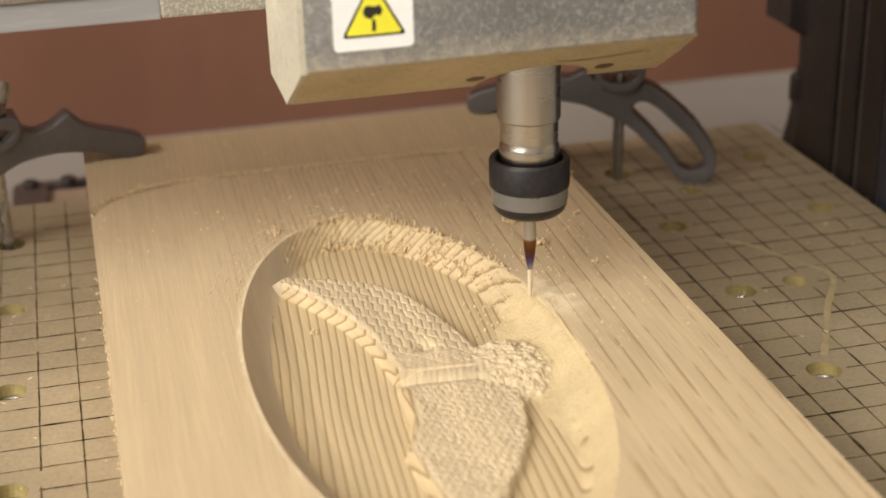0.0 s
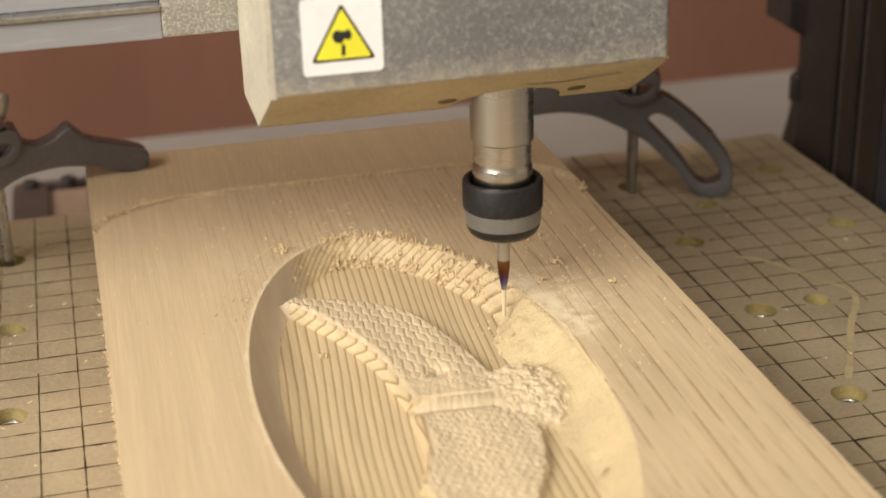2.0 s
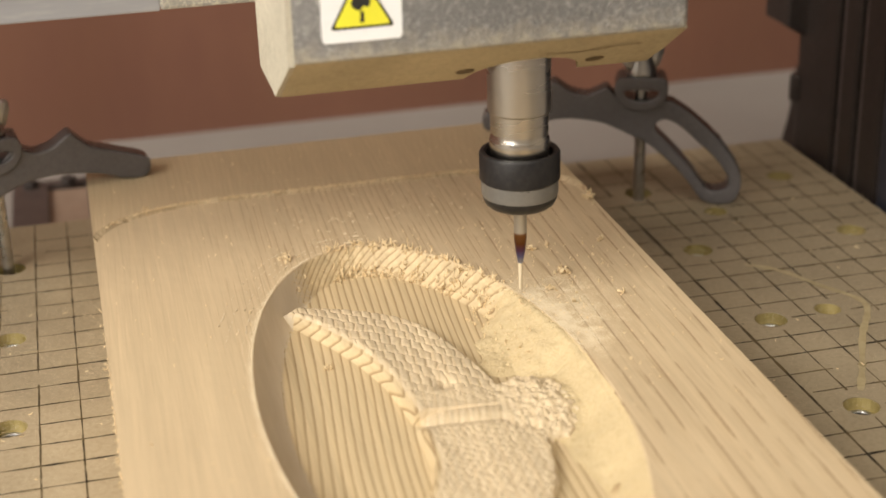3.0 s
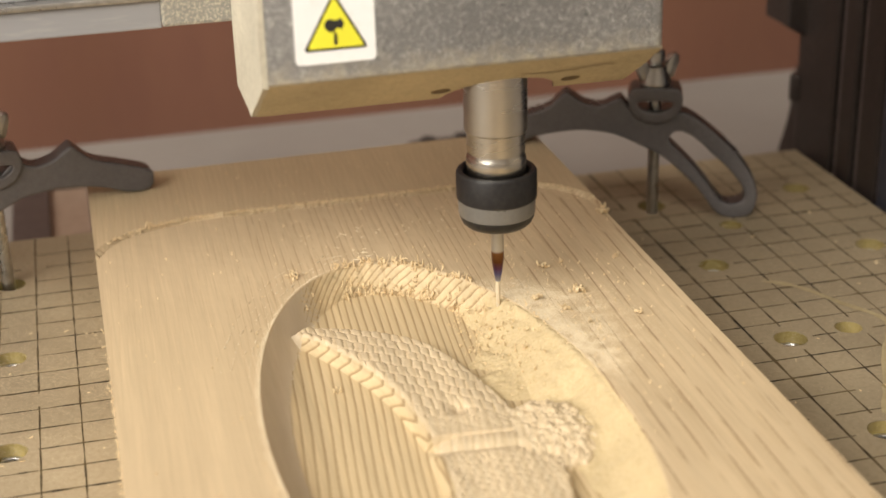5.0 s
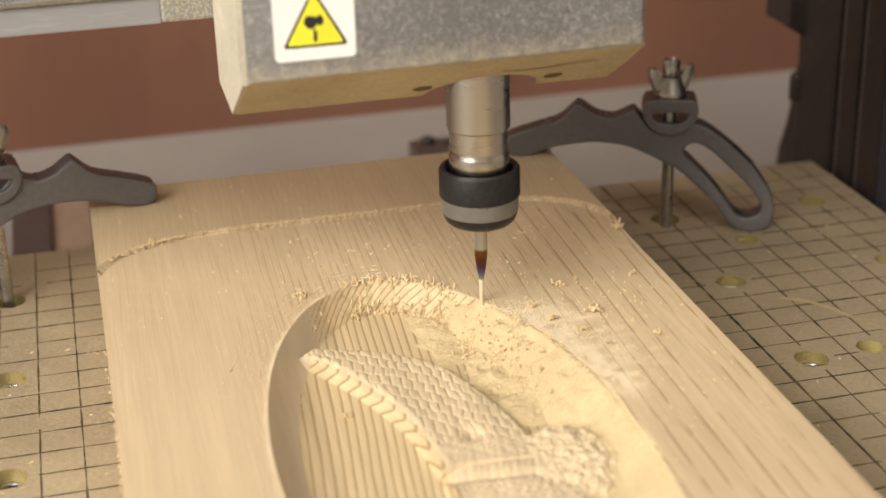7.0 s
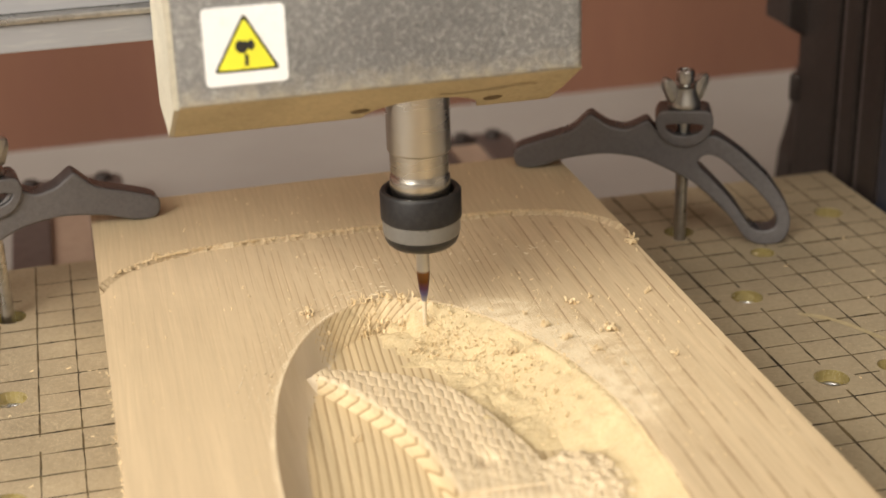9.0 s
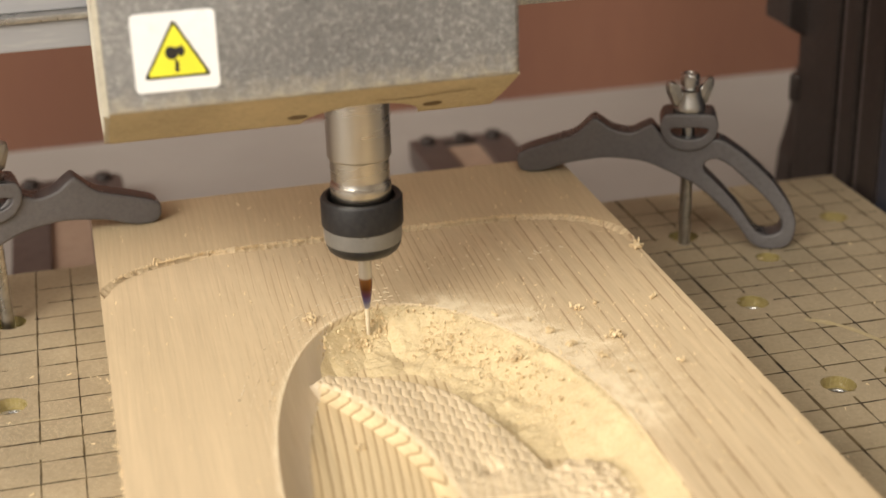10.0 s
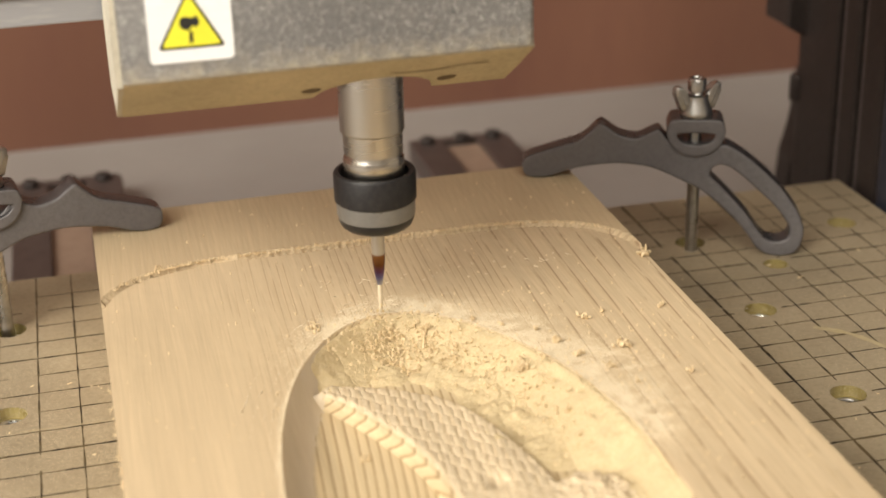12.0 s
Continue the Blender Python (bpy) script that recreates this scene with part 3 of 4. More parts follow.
def relief(x, y):
    """Height of the carved relief over the ground of the oval."""
    rx = ridge_x(y)
    side = x - rx
    # upper fin: a slanting flank up to the crest, then it falls towards the far right
    flank = np.interp(y, [-62, -43, -30, -12, -7, -5], [0.8, 1.2, 1.5, 1.5, 0.5, 0.3])
    edge = np.interp(y, [-60, -51, -43, -35, -27, -19.6, -14, -9.2, -6, -3.7, -1.7], [104, 103.3, 101.8, 99.8, 97.5, 94.4, 90.4, 84.6, 79, 73.8, 67])
    u = np.clip(side / np.maximum(edge - rx, 1.0), 0, 1)
    rise = np.clip((side + flank) / flank, 0, 1)
    fin = (3.3 - 1.1 * u ** 1.3) * (rise - 0.18 * rise ** 6 * np.exp(-(side / 0.9) ** 2)) * smoothstep(0.0, 1.1, edge - x)
    fin = fin * (y < -1.7) * (y > -63)
    # body: a ragged low mound on the right, joined to the crest by a smooth ribbed neck
    bx, by = (x - 108.6) / 10.6, (y + 64.5) / 14.2
    reach = np.clip(1 - (bx * bx + by * by) * (1 + 0.16 * soft_noise(x, y, 1.1, 4.0)), 0, 1)
    body = 3.3 * reach ** 0.45
    mid = y + 65.2 + 0.12 * (x - 92)
    neck = np.exp(-(((x - 94.5) / 10.5) ** 6 + np.abs(mid / 5.0) ** 2.6))
    body = np.maximum(body, 2.55 * neck)
    # lower fin, a flat tail that opens out below the neck
    tail = np.interp(y, [-120, -113, -106.5, -96.6, -85, -77, -70], [92, 95.9, 99.6, 104.4, 107.3, 108.4, 106])
    u2 = np.clip(side / np.maximum(tail - rx, 1.0), 0, 1)
    fin2 = (2.8 - 0.9 * u2 ** 1.5) * np.clip((side + 1.1) / 1.1, 0, 1) * smoothstep(0.0, 1.3, tail - x + 0.5 * soft_noise(x, y, 0.9, 2.0)) * smoothstep(-63, -72, y)
    h = np.maximum(np.maximum(fin, body), fin2)
    # scales: staggered rows of small plates parted by grooves; finer and rougher towards the body
    low = smoothstep(-54, -66, y)
    along, across = (x - 92) * 0.6 + (y + 60) * 0.8, x - 0.12 * y
    size = 3.9 - 1.9 * low
    ty = along / size + 0.2 * soft_noise(x, y, 4.0, 1.0)
    tx = across / (2.4 - 0.75 * low) + 0.25 * soft_noise(x, y, 3.0, 2.0)
    row = np.floor(ty)
    fx = np.abs(np.mod(tx + 0.5 * np.mod(row, 2), 1) - 0.5) * 2
    fy = ty - row
    plate = (1 - fx ** 7) * (1 - (1 - fy) ** 9) * (0.93 + 0.07 * (1 - fy) - 0.08 * fx ** 2)
    fine = soft_noise(x, y, 0.5, 2.0) * 0.6 + soft_noise(x, y, 0.3, 5.0) * 0.4
    flaky = smoothstep(0.0, 0.3, reach)
    tex = plate * (0.44 - 0.08 * low) + fine * (0.08 + 0.14 * low + 0.3 * flaky) + flaky * 0.45 * soft_noise(x, y, 1.0, 6.0) + low * 0.2 * soft_noise(x, y, 2.6, 9.0)
    on = smoothstep(0.6, 1.8, side) * smoothstep(0.1, 0.8, h)
    tex = tex * (1 - neck) + neck * (0.3 + 0.07 * np.sin((x - 0.25 * y) * 4.0) + 0.06 * fine)
    h = h - 1.3 * np.exp(-(((x - 91.5) / 2.4) ** 2 + ((y + 51.5) / 2.6) ** 2))
    return np.maximum(h, 0) + tex * on


def step_line(x):
    u = np.clip(np.abs((x - 87.5) / 70.6), 0, 1)
    return 38 + 29.3 * (1 - u ** 5) ** 0.4545


def ground(x, y, torn=1.0):
    """Top of the carved board."""
    d, ang = inset(x, y)
    wall = np.interp(ang, [-180, -90, -20, 20, 60, 85, 110, 135, 180], [7, 7, 8.5, 7.5, 4.6, 3.8, 5, 6.5, 7])
    u = np.clip(d / wall, 0, 1)
    bowl = (1 - u) ** 1.35
    # the far right arc is still rough: small terraces and torn fibre
    rough = smoothstep(20, 28, ang) * smoothstep(112, 104, ang) * smoothstep(1.0, 0.8, u) * torn
    uu = u + 0.10 * soft_noise(x, y, 1.1, 1.0)
    terr = 0.18 * (1 - np.floor(np.clip(uu, 0, 1) * 4 + 0.4) / 4.0) + 0.82 * (1 - u)
    terr = terr + 0.035 * soft_noise(x, y, 0.6, 4.0)
    prof = np.where(d > 0, bowl * (1 - rough) + np.clip(terr, 0, 1.04) * rough, 1.0)
    flat = np.where(y > step_line(x), STRIP, TOP)
    flat = flat + 0.03 * soft_noise(x, y, 1.6, 3.0)
    # the mill left a row of small scallops and burrs along the step
    off = y - step_line(x)
    flat = flat + 0.35 * smoothstep(1.2, 0.0, np.abs(off - 0.5)) * (soft_noise(x, y, 0.9, 7.0) > 0.15)
    flat = flat - 1.1 * smoothstep(0.65, 0.15, np.abs(off + 0.35)) * (np.mod(x / 2.1 + 0.25 * soft_noise(x, y, 3.0, 5.0), 1) < 0.62) * (soft_noise(x, 0 * y, 5.0, 11.0) > -0.35) * (np.abs(x - 87.5) < 60)
    lift = relief(x, y)
    inside = FLOOR + lift * smoothstep(0.5, 4.0, d)
    z = FLOOR + (flat - FLOOR) * prof
    return np.where(d > 0, np.maximum(z, inside), flat)


def height_mesh(name, xs, ys, fn, mat, low=None, parent=None, keep=None, kinds=None):
    """A height field over xs and ys with side walls down to low."""
    X, Y = np.meshgrid(xs, ys)
    Z = fn(X, Y)
    nx, ny = len(xs), len(ys)
    verts = [tuple(v) for v in (np.stack([X, Y, Z], -1).reshape(-1, 3) * MM).tolist()]
    faces = []
    for j in range(ny - 1):
        for i in range(nx - 1):
            if keep is None or keep[j, i]:
                k = j * nx + i
                faces.append((k, k + 1, k + nx + 1, k + nx))
    if low is not None:
        rim = list(range(nx)) + [j * nx + nx - 1 for j in range(1, ny)] + [(ny - 1) * nx + i for i in range(nx - 2, -1, -1)] + [j * nx for j in range(ny - 2, 0, -1)]
        base = len(verts)
        verts += [(verts[k][0], verts[k][1], low * MM) for k in rim]
        for i in range(len(rim)):
            j = (i + 1) % len(rim)
            faces.append((rim[j], rim[i], base + i, base + j))
        faces.append(tuple(base + i for i in range(len(rim)))[::-1])
    me = bpy.data.meshes.new(name)
    me.from_pydata(verts, [], faces)
    me.materials.append(mat)
    me.shade_smooth()
    me.set_sharp_from_angle(angle=radians(50))
    if kinds:
        for extra in kinds[1]:
            me.materials.append(extra)
        mid = kinds[0]((xs[:-1] + xs[1:])[None, :] / 2 + 0 * ys[:-1, None], (ys[:-1] + ys[1:])[:, None] / 2 + 0 * xs[None, :-1])
        index = np.zeros(len(faces), dtype=np.int32)
        index[: mid.size] = mid.ravel()
        me.polygons.foreach_set("material_index", index)
    ob = new(name, me)
    if parent:
        ob.parent = parent
    return ob


def axis(parts):
    out = []
    for a, b, s in parts:
        out += list(np.arange(a, b - 1e-6, s))
    return np.array(out + [parts[-1][1]])


def board_kinds(x, y):
    """0 planed top, 1 cut wall and ground, 2 fuzzy relief, 3 sawn strip at the far end."""
    d, ang = inset(x, y)
    side = x - ridge_x(y)
    fuzzy = (d > 3) & (relief(x, y) > 0.5) & (side > 0.8)
    fray = LATTICE[(np.asarray(x) * 7).astype(int) % 256, (np.asarray(y) * 7).astype(int) % 256]
    smooth_wall = (d < 6.3 + 0.5 * fray) & ((ang > 117 + 5 * fray) | (ang < -70))
    dusted = (d < 5.5 + 1.5 * soft_noise(x, y, 5.0, 3.0)) & (ang >= -70) & (ang < 22 + 5 * soft_noise(x, y, 2.0, 8.0))
    inside = np.where(fuzzy, 2, np.where(smooth_wall, 5, np.where(dusted, 4, 1)))
    return np.where(d < 0.2, np.where(y > step_line(x), 3, 0), inside)


BOARD = height_mesh("carved_board", axis(((18, 46, 1.0), (46, 128, 0.3), (128, 158, 1.0))), axis(((-200, -125, 1.0), (-125, 26, 0.3), (26, 32, 1.0), (32, 74, 0.5), (74, 108, 1.2))), ground, WOOD_TOP, 0.0, kinds=(board_kinds, (WOOD, WOOD_FUZZ, WOOD_STRIP, DUST, WALL_CUT)))
tagged(BOARD, "pale softwood board with half-carved oval relief, on the table", "board")


# ---------------------------------------------------------------- clamps
def hold_down_clamp(x, y, turn, mirror, at):
    """Grey curved arm from its toe on the board (origin, board height) down to its heel on the table."""
    clamp = thing("hold_down_clamp", "dark grey curved hold-down clamp with wing nut pressing on the board", "clamp", "hold-down clamps", x, y, 0, turn)
    m = -1 if mirror else 1
    arm = smooth_curve(((-5.2, 27.3), (-4.0, 30.0), (3.5, 32.8), (11.5, 35.5), (15.2, 38.7), (17.4, 40.6), (19.8, 39.4), (23, 37.3), (28, 36.3), (32, 38.0), (34.4, 38.8), (36.6, 36.4), (40, 33.8), (45, 33.0), (50, 33.8), (54, 34.4), (59.3, 31.3), (64.2, 27.2), (69.2, 22.4), (72.6, 18.0), (75.6, 13.4), (77.3, 8.8), (77, 4.4), (75.2, 1.2), (71.6, 0.0), (67.2, 0.4), (63.9, 2.6), (61.3, 6.3), (57.9, 10.7), (52.8, 15.8), (47.9, 19.9), (43, 22.6), (38.1, 25.0), (32.5, 27.3), (26.1, 28.3), (20, 28.4), (10.2, 26.8), (3.5, 24.4), (-1.2, 23.75), (-4.2, 24.6)), 4)
    slot = smooth_curve(((50.6, 27.8), (49.6, 25.2), (52.6, 21.9), (56.7, 17.6), (61.0, 12.5), (64.4, 7.6), (67.0, 5.0), (70.2, 4.6), (72.8, 5.9), (73.2, 8.9), (71.3, 12.2), (67.9, 16.5), (62.9, 21.2), (58.0, 25.8), (53.6, 28.3)), 4)
    bm = bmesh.new()
    loops = []
    for y0 in (-4.0, 3.6):
        o = [bm.verts.new((px * m, y0, pz)) for px, pz in arm]
        i = [bm.verts.new((px * m, y0, pz)) for px, pz in slot]
        eo = [bm.edges.new((o[k], o[(k + 1) % len(o)])) for k in range(len(o))]
        ei = [bm.edges.new((i[k], i[(k + 1) % len(i)])) for k in range(len(i))]
        bmesh.ops.triangle_fill(bm, use_beauty=True, edges=eo + ei)
        loops.append((o, i))
    rims = []
    for a, b in zip(loops[0], loops[1]):
        n = len(a)
        for k in range(n):
            j = (k + 1) % n
            bm.faces.new((a[k], a[j], b[j], b[k]))
            rims += [bm.edges.get((a[k], a[j])), bm.edges.get((b[k], b[j]))]
    bmesh.ops.recalc_face_normals(bm, faces=bm.faces)
    bmesh.ops.bevel(bm, geom=rims, offset=0.9, segments=3, affect="EDGES", profile=0.6)
    part("arm", bm, CLAMP, clamp, "dark grey moulded arm", 50, CLAMP_EDGE_SHADE)
    # oval saddle with a window, through which the bolt shows
    outer = smooth_curve([(at + a, b) for a, b in ((-8.4, 38.4), (-7.8, 41.0), (-6.2, 42.3), (0, 42.4), (6.2, 42.3), (7.8, 41.0), (8.4, 38.4), (7.2, 35.0), (4.4, 32.3), (0, 31.2), (-4.4, 32.3), (-7.2, 35.0))], 4)
    inner = [(at + 5.5 * math.cos(a), 37.8 + (0.6 if math.sin(a) > 0 else 3.1) * math.sin(a)) for a in (2 * math.pi * k / 28 for k in range(28))]
    bm = bmesh.new()
    loops, rims = [], []
    for y0 in (-5.2, 5.6):
        o = [bm.verts.new((px * m, y0, pz)) for px, pz in outer]
        i = [bm.verts.new((px * m, y0, pz)) for px, pz in inner]
        eo = [bm.edges.new((o[k], o[(k + 1) % len(o)])) for k in range(len(o))]
        ei = [bm.edges.new((i[k], i[(k + 1) % len(i)])) for k in range(len(i))]
        bmesh.ops.triangle_fill(bm, use_beauty=True, edges=eo + ei)
        loops.append((o, i))
    for a, b in zip(loops[0], loops[1]):
        n = len(a)
        for k in range(n):
            j = (k + 1) % n
            bm.faces.new((a[k], a[j], b[j], b[k]))
            rims += [bm.edges.get((a[k], a[j])), bm.edges.get((b[k], b[j]))]
    bmesh.ops.recalc_face_normals(bm, faces=bm.faces)
    bmesh.ops.bevel(bm, geom=rims, offset=0.7, segments=3, affect="EDGES", profile=0.6)
    part("saddle", bm, CLAMP, clamp, "oval saddle block", 50, CLAMP_EDGE_SHADE)
    bolt = part("bolt", lathe(((0, 51.5), (1.8, 51.5), (1.95, 51.2)) + tuple((1.95 - 0.2 * (k % 2), 51.0 - 0.35 * k) for k in range(24)) + ((1.8, 42.3), (1.8, -6), (0, -6)), 24, (at * m, 0, 0)), BRIGHT, clamp, "steel threaded bolt", 40)
    part("bolt_head", lathe(((0, 52.0), (1.3, 52.0), (1.4, 53.2), (1.7, 53.6), (2.4, 53.5), (2.7, 53.0), (2.7, 50.0), (0, 50.0)), 32, (at * m, 0, 0)), BRIGHT, bolt, "socket head", 40)
    nut = part("wing_nut", lathe(((1.9, 42.5), (4.6, 42.5), (4.8, 43.0), (4.5, 44.2), (3.6, 46.4), (3.2, 48.4), (1.9, 48.6)), 32, (at * m, 0, 0)), BRIGHT, clamp, "bright steel wing nut", 40)
    for sgn in (-1, 1):
        wing = smooth_curve([(sgn * a, b) for a, b in ((2.4, 43.2), (4.7, 44.0), (6.2, 47.0), (7.3, 50.0), (6.9, 51.6), (5.4, 51.6), (3.9, 50.2), (2.4, 48.4))], 4)
        bm = slab([(at * m + a, b) for a, b in wing], -1.5, 1.5, 0.9)
        bmesh.ops.rotate(bm, verts=bm.verts, cent=(at * m, 0, 0), matrix=Matrix.Rotation(radians(25), 3, "Z"))
        part("wing", bm, BRIGHT, nut, "", 50)
    return clamp


CLAMP_RIGHT = hold_down_clamp(148.9, 100.6, -20.46, False, 45.0)
CLAMP_LEFT = hold_down_clamp(31.8, 95.5, 8.0, True, 40.0)


# ---------------------------------------------------------------- sawdust and shavings
def sawdust_patch(ang, half, reach, thick, seed, wall=True):
    """A low heap of powder that lies along the rim, from the wall in over the ground."""
    a = radians(ang)
    cx, cy = CX + RA * 0.86 * math.cos(a), CY + RB * 0.92 * math.sin(a)
    span = half * 1.5
    xs, ys = np.arange(cx - 32, cx + 26, 0.42), np.arange(cy - span - 20, cy + span + 8, 0.42)
    X, Y = np.meshgrid(xs, ys)

    def heap(x, y):
        d, an = inset(x, y)
        along = 1 - ((an - ang) / (half * (1 + 0.12 * soft_noise(x, y, 1.5, seed + 9)))) ** 2
        edge = reach * (1 + 0.28 * soft_noise(x, y, 2.4, seed + 4))
        across = (smoothstep(-1.0, 2.0, d) if wall else smoothstep(4.0, 7.0, d)) * np.clip((edge - d) / (0.75 * reach), 0, 1)
        lump = 0.9 + 0.14 * soft_noise(x, y, 3.2, seed) + 0.1 * soft_noise(x, y, 1.1, seed * 2) + 0.16 * soft_noise(x, y, 0.45, seed * 3)
        h = thick * np.clip(along, -1, 1) * across * lump - 0.35
        if not wall:
            return ground_soft(x, y) + h
        bank = TOP + 0.15 - 0.5 * d + 0.25 * soft_noise(x, y, 1.3, seed) - ground_soft(x, y)
        h = np.where(d > 0.1, np.maximum(h, bank * smoothstep(0.0, 0.95, along) * (0.4 if ang < 15 else 1.0 if ang < 90 else 0.6) - 0.35), h)
        return ground_soft(x, y) + h

    Z = heap(X, Y) - ground_soft(X, Y)
    cell = np.maximum(np.maximum(Z[:-1, :-1], Z[1:, :-1]), np.maximum(Z[:-1, 1:], Z[1:, 1:])) > -0.3
    ob = height_mesh("sawdust_heap", xs, ys, heap, DUST, None, None, cell)
    return tagged(ob, "heap of loose yellow sawdust in the carved oval", "sawdust", "sawdust heaps", "stuff")


def ground_soft(x, y):
    """The ground under the powder, with the small terraces filled."""
    return (ground(x, y, 0.0) + ground(x + 1.5, y, 0.0) + ground(x - 1.5, y, 0.0) + ground(x, y + 1.5, 0.0) + ground(x, y - 1.5, 0.0)) / 5


PATCHES = []
for k, (ang, half, reach, thick, when) in enumerate(((-8, 24, 4.6, 0.7, -9), (8, 17, 7, 1.5, -9), (19, 12, 14, 2.4, -0.6), (27, 13, 23, 2.4, 1.4), (36, 13, 26, 2.4, 2.8), (45, 13, 28, 2.4, 4.2), (54, 13, 29, 2.4, 5.8), (63, 13, 29, 2.4, 7.2), (72, 13, 28, 2.4, 7.9), (82, 13, 26, 2.4, 8.5), (94, 14, 24, 2.2, 8.5), (108, 14, 17, 1.8, 8.6), (119, 10, 14, 1.5, 8.9), (66, 15, 27, 1.7, 5.4), (80, 15, 26, 1.6, 6.9), (95, 12, 24, 1.1, 7.7))):
    PATCHES.append((sawdust_patch(ang, half, reach, thick, 1.0 + k, k < 13), when))


def shaving_into(bm, at, length, width, curl, yaw, pitch):
    """One thin curled ribbon of wood."""
    n = 7
    turn = Matrix.Translation(at) @ Matrix.Rotation(yaw, 4, "Z") @ Matrix.Rotation(pitch, 4, "Y")
    rows = []
    for k in range(n + 1):
        a = curl * k / n
        r = length / max(abs(curl), 0.2)
        c = Vector((r * math.sin(a), 0, r * (1 - math.cos(a))))
        w = width * (0.35 + 0.65 * math.sin(math.pi * min(max(k / n, 0.12), 0.9)))
        nrm = Vector((-math.sin(a), 0, math.cos(a))) * 0.09
        rows.append([bm.verts.new(turn @ (c + Vector((0, sy * w / 2, 0)) + nrm * sn)) for sy, sn in ((-1, -1), (1, -1), (1, 1), (-1, 1))])
    for p, q in zip(rows, rows[1:]):
        for k in range(4):
            bm.faces.new((p[k], p[(k + 1) % 4], q[(k + 1) % 4], q[k]))
    bm.faces.new(rows[0])
    bm.faces.new(rows[-1][::-1])


def crumbs(a0, a1, reach, count, seed, dark):
    """Coarse crumbs and short curls lying on the powder."""
    rng = random.Random(seed)
    bm = bmesh.new()
    for k in range(count):
        d = rng.uniform(2.5, reach) * (0.6 + 0.4 * rng.random())
        x, y = rim_point(rng.uniform(a0, a1), d)
        z = float(ground_soft(np.array([x]), np.array([y]))[0]) + max(1.7 * max(0.0, 1 - d / reach), (TOP - 0.35 - 0.46 * d - FLOOR) if d < 14 else 0)
        s = rng.choice((0.3, 0.4, 0.5, 0.65, 1.1))
        shaving_into(bm, (x, y, z - 0.15), s * rng.uniform(0.7, 1.4), s * 0.5, rng.uniform(1, 5) * rng.choice((-1, 1)), rng.uniform(0, 6.3), rng.uniform(-0.9, 0.3))
    return tagged(part("sawdust_crumbs", bm, CRUMB if dark else SHAVING), "coarse crumbs of wood lying on the sawdust", "sawdust", "sawdust crumbs", "stuff")


def on_board(x, y):
    return float(ground(np.array([x]), np.array([y]))[0])


def rim_point(ang, d):
    a = radians(ang)
    y = CY + RB * math.sin(a)
    x = CX + float(half_width(CX + RA * math.cos(a), y)) * math.cos(a)
    n = Vector((math.cos(a) / RA, math.sin(a) / RB)).normalized()
    return x - n.x * d, y - n.y * d


def torn_fibre(a0, a1, count, seed):
    """Curled shavings that cling to the rough rim."""
    rng = random.Random(seed)
    bm = bmesh.new()
    for k in range(count):
        x, y = rim_point(rng.uniform(a0, a1), rng.choice((rng.gauss(0.1, 0.3), rng.gauss(0.1, 0.3), rng.gauss(3.9, 0.5), rng.gauss(3.9, 0.5), rng.gauss(3.4, 0.8))))
        shaving_into(bm, (x, y, on_board(x, y) - 0.1), rng.choice((1, 1, 1, 1.5)) * rng.uniform(0.8, 2.8), rng.uniform(0.2, 0.6), rng.uniform(0.8, 4.5) * rng.choice((-1, 1)), rng.uniform(0, 6.3), rng.uniform(-1.1, 0.2))
    return tagged(part("torn_fibres", bm, SHAVING), "curled torn wood fibres along the rough carved rim", "shavings", "torn fibres on the rim", "stuff")


TORN = []
for k, (a0, a1, count, when) in enumerate(((29, 36, 34, 1.5), (36, 43, 38, 3.0), (43, 50, 42, 4.4), (50, 58, 48, 6.0), (58, 67, 54, 7.4), (67, 77, 60, 8.6), (77, 88, 66, 9.1), (88, 103, 60, 9.0))):
    TORN.append((torn_fibre(a0, a1, count, 40 + k), when))


def scattered(name, label, spots, size, seed, mat, curl=(0.5, 5)):
    rng = random.Random(seed)
    bm = bmesh.new()
    for x, y, z in spots(rng):
        shaving_into(bm, (x, y, z), rng.uniform(*size), rng.uniform(0.2, 0.5) * size[1] * 0.5, rng.uniform(*curl) * rng.choice((-1, 1)), rng.uniform(0, 6.3), rng.uniform(-0.5, 0.1))
    return tagged(part(name, bm, mat), label, "shavings", "", "stuff")


def step_spots(rng):
    for k in range(620):
        x = rng.uniform(22, 154) if k % 5 else rng.choice((rng.uniform(30, 48), rng.uniform(120, 132)))
        y = float(step_line(np.array([x]))[0]) + rng.gauss(-0.1, 0.3)
        yield x, y, STRIP - 0.25


def top_spots(rng):
    n = 0
    while n < 330:
        x, y = rng.uniform(20, 156), rng.uniform(-90, 100)
        d = float(inset(np.array([x]), np.array([y]))[0][0])
        near = math.exp(-((x - 130) / 16) ** 2 - ((y + 18) / 35) ** 2) + 0.5 * math.exp(-((x - 70) / 12) ** 2 - ((y - 22) / 12) ** 2) + 0.12
        if d < -0.5 and rng.random() < near:
            n += 1
            yield x, y, on_board(x, y) + 0.02


